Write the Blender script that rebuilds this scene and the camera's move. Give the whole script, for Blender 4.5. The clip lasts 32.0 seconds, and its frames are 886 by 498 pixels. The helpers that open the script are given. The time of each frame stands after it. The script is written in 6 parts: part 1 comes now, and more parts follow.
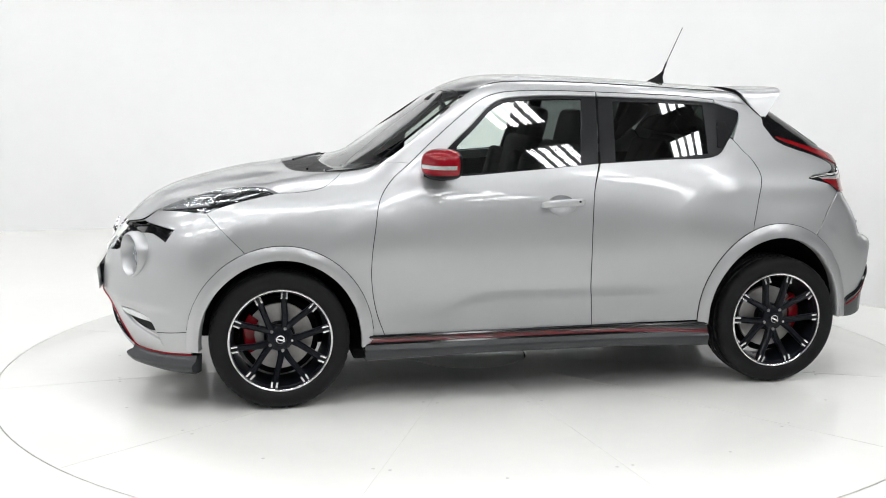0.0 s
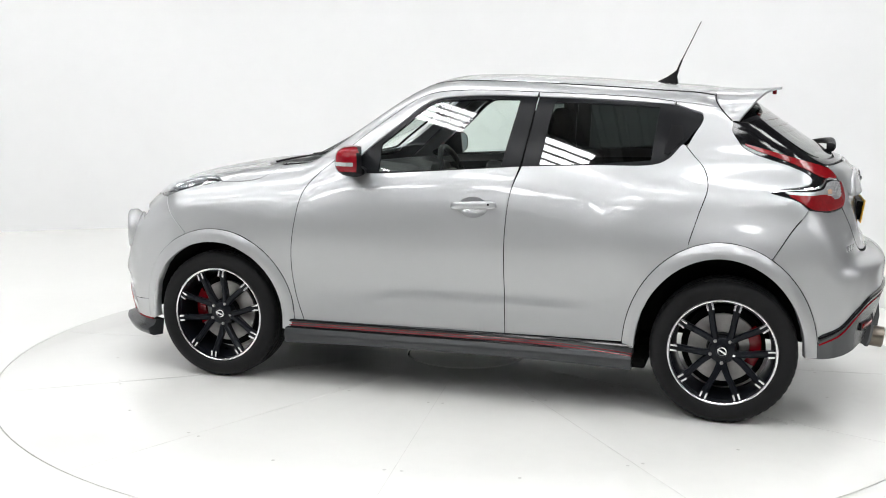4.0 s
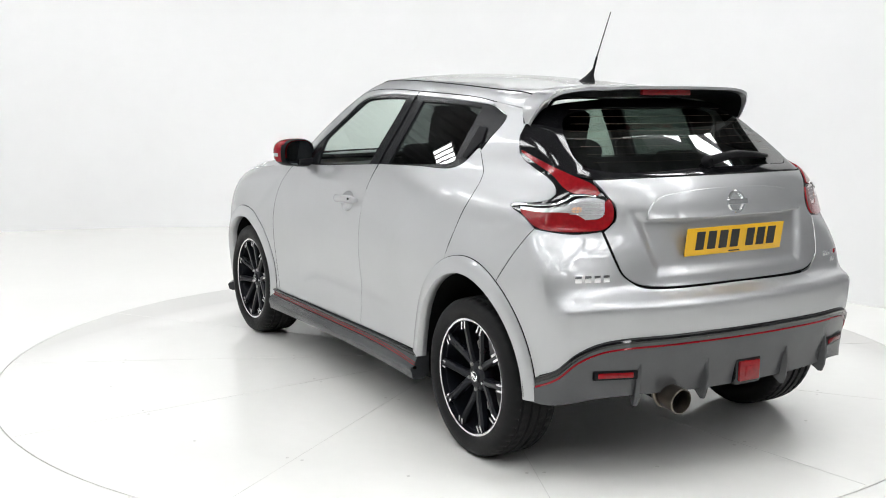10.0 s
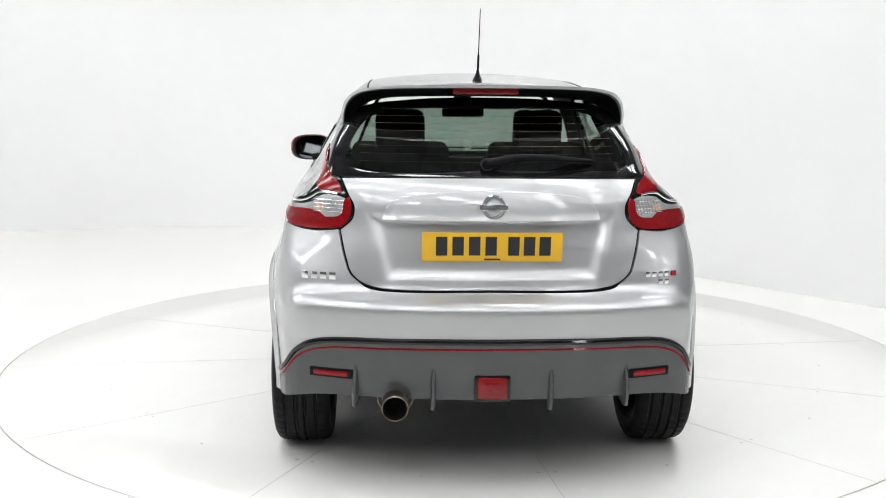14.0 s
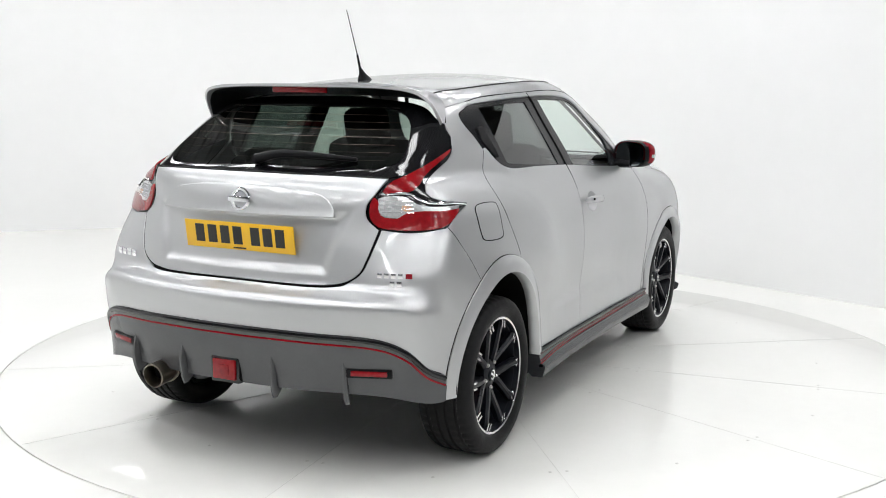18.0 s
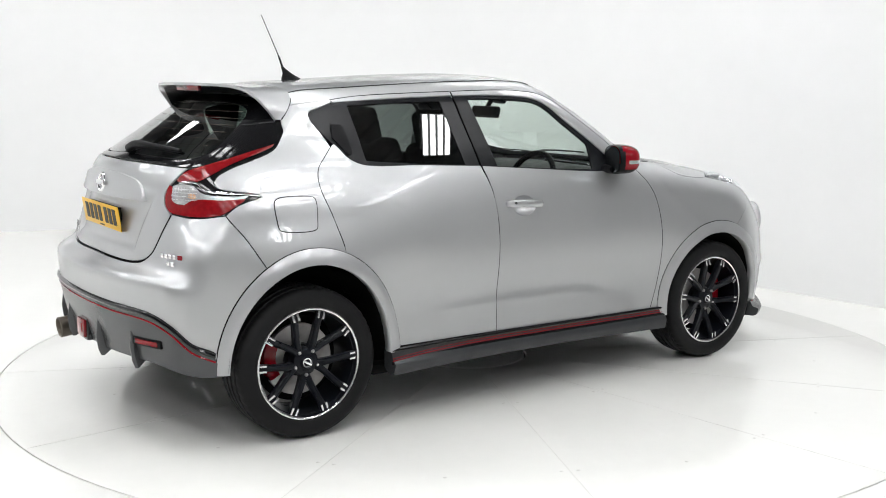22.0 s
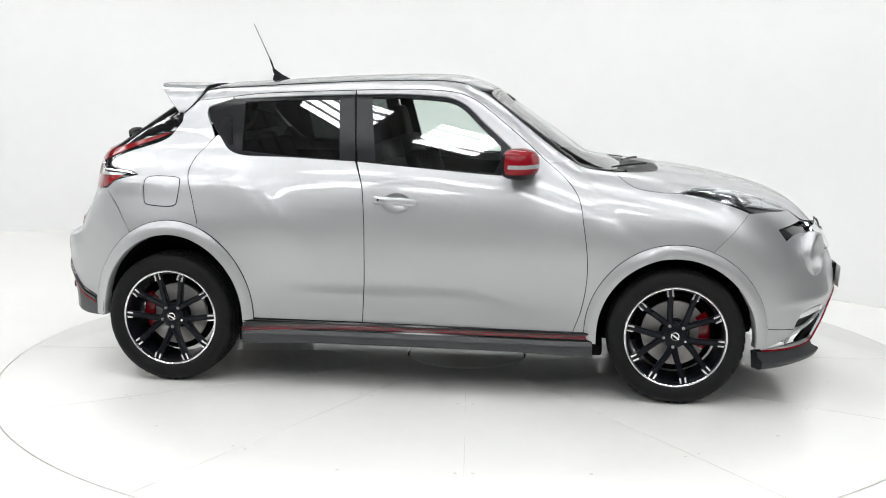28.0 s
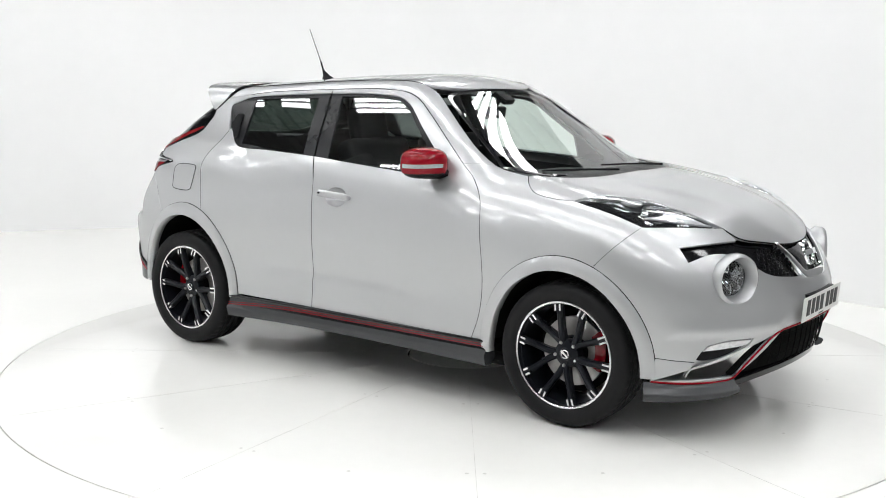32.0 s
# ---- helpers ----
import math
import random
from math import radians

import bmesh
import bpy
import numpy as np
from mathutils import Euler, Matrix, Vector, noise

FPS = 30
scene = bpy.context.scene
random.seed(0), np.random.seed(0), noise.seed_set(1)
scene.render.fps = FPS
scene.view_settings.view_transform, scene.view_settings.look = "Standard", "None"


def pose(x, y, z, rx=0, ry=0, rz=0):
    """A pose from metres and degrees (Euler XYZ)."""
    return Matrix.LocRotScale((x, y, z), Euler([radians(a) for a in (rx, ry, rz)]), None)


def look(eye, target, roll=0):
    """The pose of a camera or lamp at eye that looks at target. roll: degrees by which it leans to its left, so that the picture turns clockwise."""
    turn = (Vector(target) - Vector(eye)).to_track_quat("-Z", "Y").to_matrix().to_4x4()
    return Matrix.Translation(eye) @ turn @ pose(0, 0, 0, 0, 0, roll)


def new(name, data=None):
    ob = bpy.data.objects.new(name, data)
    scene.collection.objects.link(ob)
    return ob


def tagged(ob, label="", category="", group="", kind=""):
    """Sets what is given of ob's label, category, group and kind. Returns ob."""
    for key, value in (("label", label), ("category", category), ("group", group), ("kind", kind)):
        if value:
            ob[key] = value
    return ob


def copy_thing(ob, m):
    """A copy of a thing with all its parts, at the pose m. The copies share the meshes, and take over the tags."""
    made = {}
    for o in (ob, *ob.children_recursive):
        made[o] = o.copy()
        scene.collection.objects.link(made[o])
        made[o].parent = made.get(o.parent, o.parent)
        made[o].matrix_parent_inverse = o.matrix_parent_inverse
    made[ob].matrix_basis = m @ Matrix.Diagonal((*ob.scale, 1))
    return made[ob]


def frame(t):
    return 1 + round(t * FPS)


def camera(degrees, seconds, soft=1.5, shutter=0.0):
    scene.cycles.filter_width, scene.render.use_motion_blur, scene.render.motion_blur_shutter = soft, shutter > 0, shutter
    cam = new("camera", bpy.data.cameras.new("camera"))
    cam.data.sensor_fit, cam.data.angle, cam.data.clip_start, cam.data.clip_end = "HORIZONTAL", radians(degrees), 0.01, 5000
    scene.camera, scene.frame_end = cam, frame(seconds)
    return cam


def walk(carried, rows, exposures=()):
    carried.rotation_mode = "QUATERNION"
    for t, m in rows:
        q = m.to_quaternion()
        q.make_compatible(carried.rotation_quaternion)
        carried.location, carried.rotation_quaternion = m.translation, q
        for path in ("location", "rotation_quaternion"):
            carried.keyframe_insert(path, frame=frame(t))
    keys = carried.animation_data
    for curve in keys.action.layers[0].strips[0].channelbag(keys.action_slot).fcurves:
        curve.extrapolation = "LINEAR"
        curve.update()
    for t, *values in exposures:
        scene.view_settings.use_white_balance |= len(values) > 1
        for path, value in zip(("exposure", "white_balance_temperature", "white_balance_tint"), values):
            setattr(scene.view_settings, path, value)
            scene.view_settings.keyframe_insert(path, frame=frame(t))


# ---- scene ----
# ---- camera, which stands still ----
AXIS = (0.166, -0.0286)          # the turntable's axis in the car's own plan
TURN_0, TURN_RATE = -166.643, -7.1444   # degrees, degrees a second
EYE = Vector((0.0, -5.9175, 1.5331))
_yaw, _tilt = radians(-1.3514), radians(-8.9435)
AHEAD = Vector((math.sin(_yaw) * math.cos(_tilt), math.cos(_yaw) * math.cos(_tilt), math.sin(_tilt)))
cam = camera(45.229, 32.0, soft=1.0)
walk(cam, [(0.0, look(EYE, EYE + AHEAD, 0.423)), (32.0, look(EYE, EYE + AHEAD, 0.423))])

# ---- light: the studio's fluorescent battens do the lighting; a weak grey world behind the closed room ----
world = bpy.data.worlds.new("world")
world.use_nodes = True
world.node_tree.nodes["Background"].inputs[0].default_value = (0.9, 0.95, 1.0, 1)
world.node_tree.nodes["Background"].inputs[1].default_value = 0.05
scene.world = world
scene.view_settings.exposure = 0.0
TUBE_GLOW = 17.6


# ---- materials ----
def material(name, base, rough=0.5, metal=0.0, **more):
    m = bpy.data.materials.new(name)
    m.use_nodes = True
    b = m.node_tree.nodes["Principled BSDF"]
    b.inputs["Base Color"].default_value = (*base, 1)
    b.inputs["Roughness"].default_value = rough
    b.inputs["Metallic"].default_value = metal
    for key, value in more.items():
        b.inputs[key.replace("_", " ")].default_value = value
    return m


def worn(m, scale=6.0, amount=0.12, rough=0.1, bump=0.0, bump_scale=400.0, stretch=(1, 1, 1)):
    """Breaks up a material's colour and gloss at two scales, and gives it a fine relief."""
    t = m.node_tree
    b = t.nodes["Principled BSDF"]
    co, mp = t.nodes.new("ShaderNodeTexCoord"), t.nodes.new("ShaderNodeMapping")
    mp.inputs["Scale"].default_value = stretch
    t.links.new(co.outputs["Object"], mp.inputs[0])
    big, fine = t.nodes.new("ShaderNodeTexNoise"), t.nodes.new("ShaderNodeTexNoise")
    for n, s, d in ((big, scale, 5.0), (fine, scale * 14, 3.0)):
        n.inputs["Scale"].default_value, n.inputs["Detail"].default_value = s, d
        t.links.new(mp.outputs[0], n.inputs["Vector"])
    mix = t.nodes.new("ShaderNodeMath")
    mix.operation = "MULTIPLY_ADD"
    mix.inputs[1].default_value = 0.35
    t.links.new(fine.outputs[0], mix.inputs[0])
    t.links.new(big.outputs[0], mix.inputs[2])
    base = b.inputs["Base Color"].default_value[:3]
    ramp = t.nodes.new("ShaderNodeValToRGB")
    ramp.color_ramp.elements[0].position, ramp.color_ramp.elements[1].position = 0.35, 1.0
    ramp.color_ramp.elements[0].color = (*[c * (1 - amount) for c in base], 1)
    ramp.color_ramp.elements[1].color = (*[min(1, c * (1 + amount)) for c in base], 1)
    t.links.new(mix.outputs[0], ramp.inputs[0])
    t.links.new(ramp.outputs[0], b.inputs["Base Color"])
    if rough:
        r0 = b.inputs["Roughness"].default_value
        mr = t.nodes.new("ShaderNodeMapRange")
        mr.inputs["From Min"].default_value, mr.inputs["From Max"].default_value = 0.35, 1.0
        mr.inputs["To Min"].default_value, mr.inputs["To Max"].default_value = max(0, r0 - rough), min(1, r0 + rough)
        t.links.new(mix.outputs[0], mr.inputs["Value"])
        t.links.new(mr.outputs[0], b.inputs["Roughness"])
    if bump:
        n, bp = t.nodes.new("ShaderNodeTexNoise"), t.nodes.new("ShaderNodeBump")
        n.inputs["Scale"].default_value = bump_scale
        t.links.new(mp.outputs[0], n.inputs["Vector"])
        t.links.new(n.outputs[0], bp.inputs["Height"])
        bp.inputs["Strength"].default_value, bp.inputs["Distance"].default_value = bump, 0.002
        t.links.new(bp.outputs[0], b.inputs["Normal"])
    return m


def glow(name, colour, strength):
    m = material(name, colour, 0.4)
    b = m.node_tree.nodes["Principled BSDF"]
    b.inputs["Emission Color"].default_value = (*colour, 1)
    b.inputs["Emission Strength"].default_value = strength
    return m


def glass(name, tint, gloss=1.5, rough=0.0, cloud=0.0):
    """A thin pane: tinted see-through with a clear reflection on it."""
    m = bpy.data.materials.new(name)
    m.use_nodes = True
    t = m.node_tree
    t.nodes.clear()
    out, mix, see, shine, lw, p5, ma = (t.nodes.new("ShaderNode" + k) for k in ("OutputMaterial", "MixShader", "BsdfTransparent", "BsdfGlossy", "LayerWeight", "Math", "Math"))
    see.inputs[0].default_value = (*tint, 1)
    shine.inputs["Color"].default_value = (1, 1, 1, 1)
    shine.inputs["Roughness"].default_value = rough
    lw.inputs["Blend"].default_value = 0.5
    p5.operation, ma.operation = "POWER", "MULTIPLY_ADD"
    p5.inputs[1].default_value = 5.0
    base = ((gloss - 1) / (gloss + 1)) ** 2 * 2
    ma.inputs[1].default_value, ma.inputs[2].default_value = 1 - base, base
    t.links.new(lw.outputs["Facing"], p5.inputs[0])
    t.links.new(p5.outputs[0], ma.inputs[0])
    t.links.new(ma.outputs[0], mix.inputs[0])
    t.links.new(see.outputs[0], mix.inputs[1])
    t.links.new(shine.outputs[0], mix.inputs[2])
    t.links.new(mix.outputs[0], out.inputs[0])
    return m


def lacquered(m, depth=0.05):
    """A clear, mirror-smooth lacquer over a paint."""
    t = m.node_tree
    out, under = t.nodes["Material Output"], t.nodes["Principled BSDF"]
    mix, shine, lw, p5, ma = (t.nodes.new("ShaderNode" + k) for k in ("MixShader", "BsdfGlossy", "LayerWeight", "Math", "Math"))
    shine.inputs["Roughness"].default_value = 0.0
    lw.inputs["Blend"].default_value = 0.5
    p5.operation, ma.operation = "POWER", "MULTIPLY_ADD"
    p5.inputs[1].default_value = 5.0
    ma.inputs[1].default_value, ma.inputs[2].default_value = 1 - depth, depth
    t.links.new(lw.outputs["Facing"], p5.inputs[0])
    t.links.new(p5.outputs[0], ma.inputs[0])
    t.links.new(ma.outputs[0], mix.inputs[0])
    t.links.new(under.outputs[0], mix.inputs[1])
    t.links.new(shine.outputs[0], mix.inputs[2])
    t.links.new(mix.outputs[0], out.inputs["Surface"])
    return m


PAINT = lacquered(worn(material("silver_paint", (0.50, 0.507, 0.515), 0.42, 0.78), 2.0, 0.02, 0.0))
DIFFUSE_GREY = worn(material("grey_paint", (0.078, 0.080, 0.083), 0.27, 0.2, Specular_IOR_Level=0.5), 8, 0.08, 0.0, 0.03, 1500)
GREY = worn(material("gunmetal_plastic", (0.046, 0.048, 0.051), 0.26, 0.2, Specular_IOR_Level=0.4), 8, 0.08, 0.0, 0.03, 1500)
RED = lacquered(worn(material("red_gloss_paint", (0.23, 0.004, 0.010), 0.6, 0.0, Specular_IOR_Level=0.0), 8, 0.06, 0.0), 0.04)
BLACK_GLOSS = worn(material("gloss_black", (0.006, 0.006, 0.007), 0.08, 0.0), 9, 0.1, 0.0)
BLACK = worn(material("black_plastic", (0.007, 0.007, 0.008), 0.40, 0.0, Specular_IOR_Level=0.10), 12, 0.15, 0.08, 0.15, 900)
DARK = worn(material("underbody_black", (0.005, 0.005, 0.005), 0.9, 0.0, Specular_IOR_Level=0.1), 5, 0.3, 0.05, 0.2, 60)
RUBBER = worn(material("tyre_rubber", (0.010, 0.010, 0.0105), 0.55, 0.0, Specular_IOR_Level=0.16), 22, 0.2, 0.1, 0.2, 700)
RIM = worn(material("rim_black", (0.006, 0.007, 0.010), 0.30, 0.0, Specular_IOR_Level=0.2), 10, 0.1, 0.05)
BRIGHT = worn(material("machined_alloy", (0.82, 0.82, 0.83), 0.22, 0.9), 30, 0.05, 0.08)
FRAME = worn(material("window_frame_black", (0.009, 0.0095, 0.011), 0.26, 0.0, Specular_IOR_Level=0.2), 12, 0.1, 0.0)
CHROME = worn(material("chrome", (0.86, 0.87, 0.88), 0.06, 1.0), 20, 0.03, 0.02)
STEEL = worn(material("brake_steel", (0.46, 0.45, 0.44), 0.45, 0.7), 40, 0.15, 0.1)
EXHAUST = worn(material("exhaust_steel", (0.20, 0.175, 0.145), 0.34, 1.0), 20, 0.2, 0.1)
CLOTH = worn(material("black_cloth", (0.014, 0.014, 0.015), 0.9, 0.0, Specular_IOR_Level=0.15), 14, 0.2, 0.05, 0.3, 500)
LINER = worn(material("headlining", (0.10, 0.10, 0.10), 0.9), 10, 0.1, 0.03, 0.2, 600)
GLASS_CLEAR = glass("window_glass", (0.88, 0.945, 0.91), 1.5)
GLASS_DARK = glass("privacy_glass", (0.135, 0.155, 0.150), 1.5)
GLASS_REAR = glass("rear_window_glass", (0.26, 0.33, 0.285), 1.5)
LENS_CLEAR = glass("clear_lens", (0.93, 0.95, 0.96), 1.48)
LENS_RED = worn(material("red_lens", (0.22, 0.004, 0.007), 0.12, 0.0, Specular_IOR_Level=0.35, Coat_Weight=0.3, Coat_Roughness=0.02), 60, 0.25, 0.03, 0.3, 160)
LENS_WHITE = worn(material("crystal_lens", (0.58, 0.58, 0.59), 0.18, 0.6, Coat_Weight=1.0, Coat_Roughness=0.02), 120, 0.25, 0.0, 0.45, 260)
LED = worn(material("daylight_lens", (0.72, 0.73, 0.74), 0.12, 0.3, Coat_Weight=1.0, Coat_Roughness=0.02), 90, 0.25, 0.0, 0.6, 200)
BOWL = worn(material("lamp_bowl", (0.78, 0.79, 0.80), 0.08, 1.0), 40, 0.2, 0.05, 1.0, 60)
LENS_AMBER = worn(material("amber_lens", (0.62, 0.36, 0.22), 0.15, 0.2, Coat_Weight=1.0), 60, 0.15, 0.05, 0.4, 150)
MIRROR = material("mirror_glass", (0.22, 0.24, 0.25), 0.01, 1.0)
PLATE_YELLOW = worn(material("yellow_plate", (0.80, 0.46, 0.012), 0.35), 15, 0.03, 0.05)
PLATE_WHITE = worn(material("white_plate", (0.72, 0.72, 0.70), 0.35), 15, 0.03, 0.05)
INK = material("plate_ink", (0.012, 0.012, 0.012), 0.5)
WHITE_WALL = worn(material("white_wall", (0.86, 0.86, 0.86), 0.75), 0.5, 0.025, 0.05, 0.05, 200)
WHITE_FLOOR = worn(material("white_floor", (0.85, 0.846, 0.815), 0.5, 0.0, Specular_IOR_Level=0.2, Coat_Weight=0.85, Coat_Roughness=0.10), 0.9, 0.04, 0.08, 0.03, 60)
GREY_WALL = worn(material("grey_wall", (0.30, 0.30, 0.305), 0.8), 0.6, 0.08, 0.05)
SEAM = worn(material("floor_seam", (0.60, 0.59, 0.565), 0.7), 3, 0.4, 0.0)
CEILING = worn(material("ceiling_sheet", (0.17, 0.172, 0.175), 0.7), 1.0, 0.15, 0.05)
SHUTTER = worn(material("shutter_sheet", (0.14, 0.142, 0.145), 0.6), 1.0, 0.1, 0.05)
TUBE = glow("fluorescent_tube", (0.985, 0.992, 1.0), TUBE_GLOW)


# ---- the car's skin, as one smooth implicit form ----
def curve(xs, ys, soft=0.05):
    """A smooth curve through a few guide values."""
    xs, ys = np.array(xs, float), np.array(ys, float)
    d = np.diff(ys) / np.diff(xs)
    m = np.r_[d[0], np.where(d[1:] * d[:-1] > 0, 2 * d[1:] * d[:-1] / np.where(d[1:] + d[:-1] == 0, 1, d[1:] + d[:-1]), 0), d[-1]]
    span = xs[-1] - xs[0]
    fx = np.linspace(xs[0] - 0.3 * span, xs[-1] + 0.3 * span, 7200)
    i = np.clip(np.searchsorted(xs, fx) - 1, 0, len(xs) - 2)
    h = xs[i + 1] - xs[i]
    s = np.clip((fx - xs[i]) / h, 0, 1)
    fy = (ys[i] * (1 + 2 * s) * (1 - s) ** 2 + ys[i + 1] * s * s * (3 - 2 * s) + h * s * (1 - s) * (m[i] * (1 - s) - m[i + 1] * s))
    fy += np.where(fx < xs[0], (fx - xs[0]) * m[0], 0) + np.where(fx > xs[-1], (fx - xs[-1]) * m[-1], 0)
    step = fx[1] - fx[0]
    n = max(1, int(soft * span / step))
    w = np.hanning(2 * n + 3)[1:-1]
    fy = np.convolve(np.pad(fy, n, mode="edge"), w / w.sum(), "valid")
    return lambda x: np.interp(x, fx, fy)


def smax(a, b, k):
    h = np.maximum(k - np.abs(a - b), 0) / k
    return np.maximum(a, b) + h * h * k / 4


STATIONS = (-1.9, -1.6, -1.27, -0.95, -0.5, 0.0, 0.5, 0.85, 1.27, 1.6, 1.9)
LEVELS = {
    0.20: (0.720, 0.815, 0.860, 0.86, 0.855, 0.855, 0.855, 0.855, 0.865, 0.84, 0.76),
    0.36: (0.722, 0.817, 0.864, 0.856, 0.848, 0.846, 0.846, 0.848, 0.868, 0.848, 0.785),
    0.48: (0.725, 0.822, 0.872, 0.858, 0.840, 0.836, 0.836, 0.848, 0.875, 0.858, 0.795),
    0.68: (0.732, 0.826, 0.876, 0.868, 0.857, 0.851, 0.851, 0.858, 0.88, 0.870, 0.80),
    0.84: (0.735, 0.815, 0.852, 0.860, 0.854, 0.850, 0.849, 0.850, 0.872, 0.864, 0.795),
    0.95: (0.725, 0.785, 0.815, 0.832, 0.836, 0.836, 0.831, 0.820, 0.835, 0.832, 0.76),
    1.05: (0.690, 0.752, 0.772, 0.797, 0.807, 0.809, 0.800, 0.775, 0.775, 0.76, 0.68),
    1.15: (0.600, 0.655, 0.690, 0.735, 0.769, 0.776, 0.762, 0.725, 0.715, 0.70, 0.62),
    1.27: (0.555, 0.605, 0.638, 0.675, 0.704, 0.712, 0.706, 0.685, 0.67, 0.65, 0.57),
    1.40: (0.500, 0.540, 0.565, 0.602, 0.628, 0.637, 0.634, 0.615, 0.60, 0.58, 0.51),
    1.56: (0.435, 0.475, 0.507, 0.538, 0.554, 0.560, 0.552, 0.53, 0.51, 0.50, 0.45),
}
_zs = list(LEVELS)
_along = [curve(STATIONS, row, 0.05) for row in LEVELS.values()]


def cardinal(knots):
    """Natural spline weights for values given at the knots."""
    k = np.array(knots, float)
    n, h = len(k), np.diff(k)
    a, r = np.eye(n), np.zeros((n, n))
    for i in range(1, n - 1):
        a[i, i - 1:i + 2] = h[i - 1], 2 * (h[i - 1] + h[i]), h[i]
        r[i, i - 1:i + 2] = 6 / h[i - 1], -6 / h[i - 1] - 6 / h[i], 6 / h[i]
    m = np.linalg.solve(a, r)
    fz = np.linspace(k[0], k[-1], 6000)
    i = np.clip(np.searchsorted(k, fz) - 1, 0, n - 2)
    t, d = (fz - k[i])[:, None], h[i][:, None]
    e = np.eye(n)
    w = m[i] * (d - t) ** 3 / (6 * d) + m[i + 1] * t ** 3 / (6 * d) + (e[i] / d - m[i] * d / 6) * (d - t) + (e[i + 1] / d - m[i + 1] * d / 6) * t
    return fz, w


_fz, _fw = cardinal(_zs)
_up = [lambda z, j=j: np.interp(z, _fz, _fw[:, j]) for j in range(len(_zs))]


def crest(x, z, cx, cz, a, b, power, high, from_deg, to_deg, reach=0.16):
    """A raised edge over a wheel: it drops at once outside its arc and eases off slowly inside it."""
    u, v = (x - cx) / a, (z - cz) / b
    r = (np.abs(u) ** power + np.abs(v) ** power) ** (1 / power)
    d = (r - 1) * 0.5 * (a + b)
    angle = np.degrees(np.arctan2(v, u))
    fade = np.clip((angle - from_deg) / 30, 0, 1) * np.clip((to_deg - angle) / 30, 0, 1)
    fade = fade * fade * (3 - 2 * fade)
    inner = np.exp(-(np.minimum(d, 0) / reach) ** 2)
    outer = 1 / (1 + (np.maximum(d, 0) / 0.065) ** 2)
    round_off = 0.10 * np.exp(-(d / 0.02) ** 2)
    return high * fade * (np.where(d > 0, outer, inner) - round_off)


def half_width(x, z):
    z = np.clip(z, 0.2, 1.56)
    # the pressed shelf low on the doors
    low = z + 0.75 * np.maximum(x - 0.2, 0) ** 2
    k = np.clip((0.540 - low) / 0.050, 0, 1)
    press = np.where(low > 0.490, k * k * (1.6 - 0.6 * k), 1 - 0.75 * np.clip((0.490 - low) / 0.14, 0, 1))
    where = np.clip((0.52 - x) / 0.22, 0, 1) * np.clip((x + 0.72) / 0.26, 0, 1)
    base = sum(a(x) * u(z) for a, u in zip(_along, _up)) + 0.0075 * press * where * where * (3 - 2 * where) - 0.005 * where
    return base + crest(x, z, -1.27, 0.52, 0.66, 0.60, 2.3, 0.011, 8, 150) + crest(x, z, 1.27, 0.50, 0.66, 0.53, 2.3, 0.006, 40, 175)


hood_line = curve((0.3, 0.7, 1.0, 1.2, 1.5, 1.75, 1.9, 2.03, 2.12), (1.15, 1.13, 1.115, 1.094, 1.045, 0.982, 0.918, 0.82, 0.70), 0.04)
nose_line = curve((0.15, 0.25, 0.38, 0.5, 0.62, 0.75, 0.86, 0.98), (2.045, 2.085, 2.118, 2.126, 2.115, 2.078, 2.015, 1.94), 0.06)
roof_line = curve((-1.7, -1.27, -0.97, -0.66, -0.35, -0.05, 0.17, 0.4, 0.8), (1.502, 1.517, 1.531, 1.551, 1.567, 1.574, 1.566, 1.541, 1.47), 0.05)
gate_line = curve((0.5, 0.78, 0.87, 0.98, 1.08, 1.17, 1.25), (-1.915, -1.886, -1.873, -1.856, -1.835, -1.803, -1.752), 0.09)
bumper_line = curve((0.2, 0.36, 0.5, 0.62, 0.70, 0.80), (-1.90, -1.935, -1.967, -1.986, -1.989, -1.982), 0.06)
tail_wrap = curve((0.2, 0.5, 0.75, 0.9, 1.0, 1.2), (0.14, 0.135, 0.13, 0.155, 0.19, 0.20), 0.05)


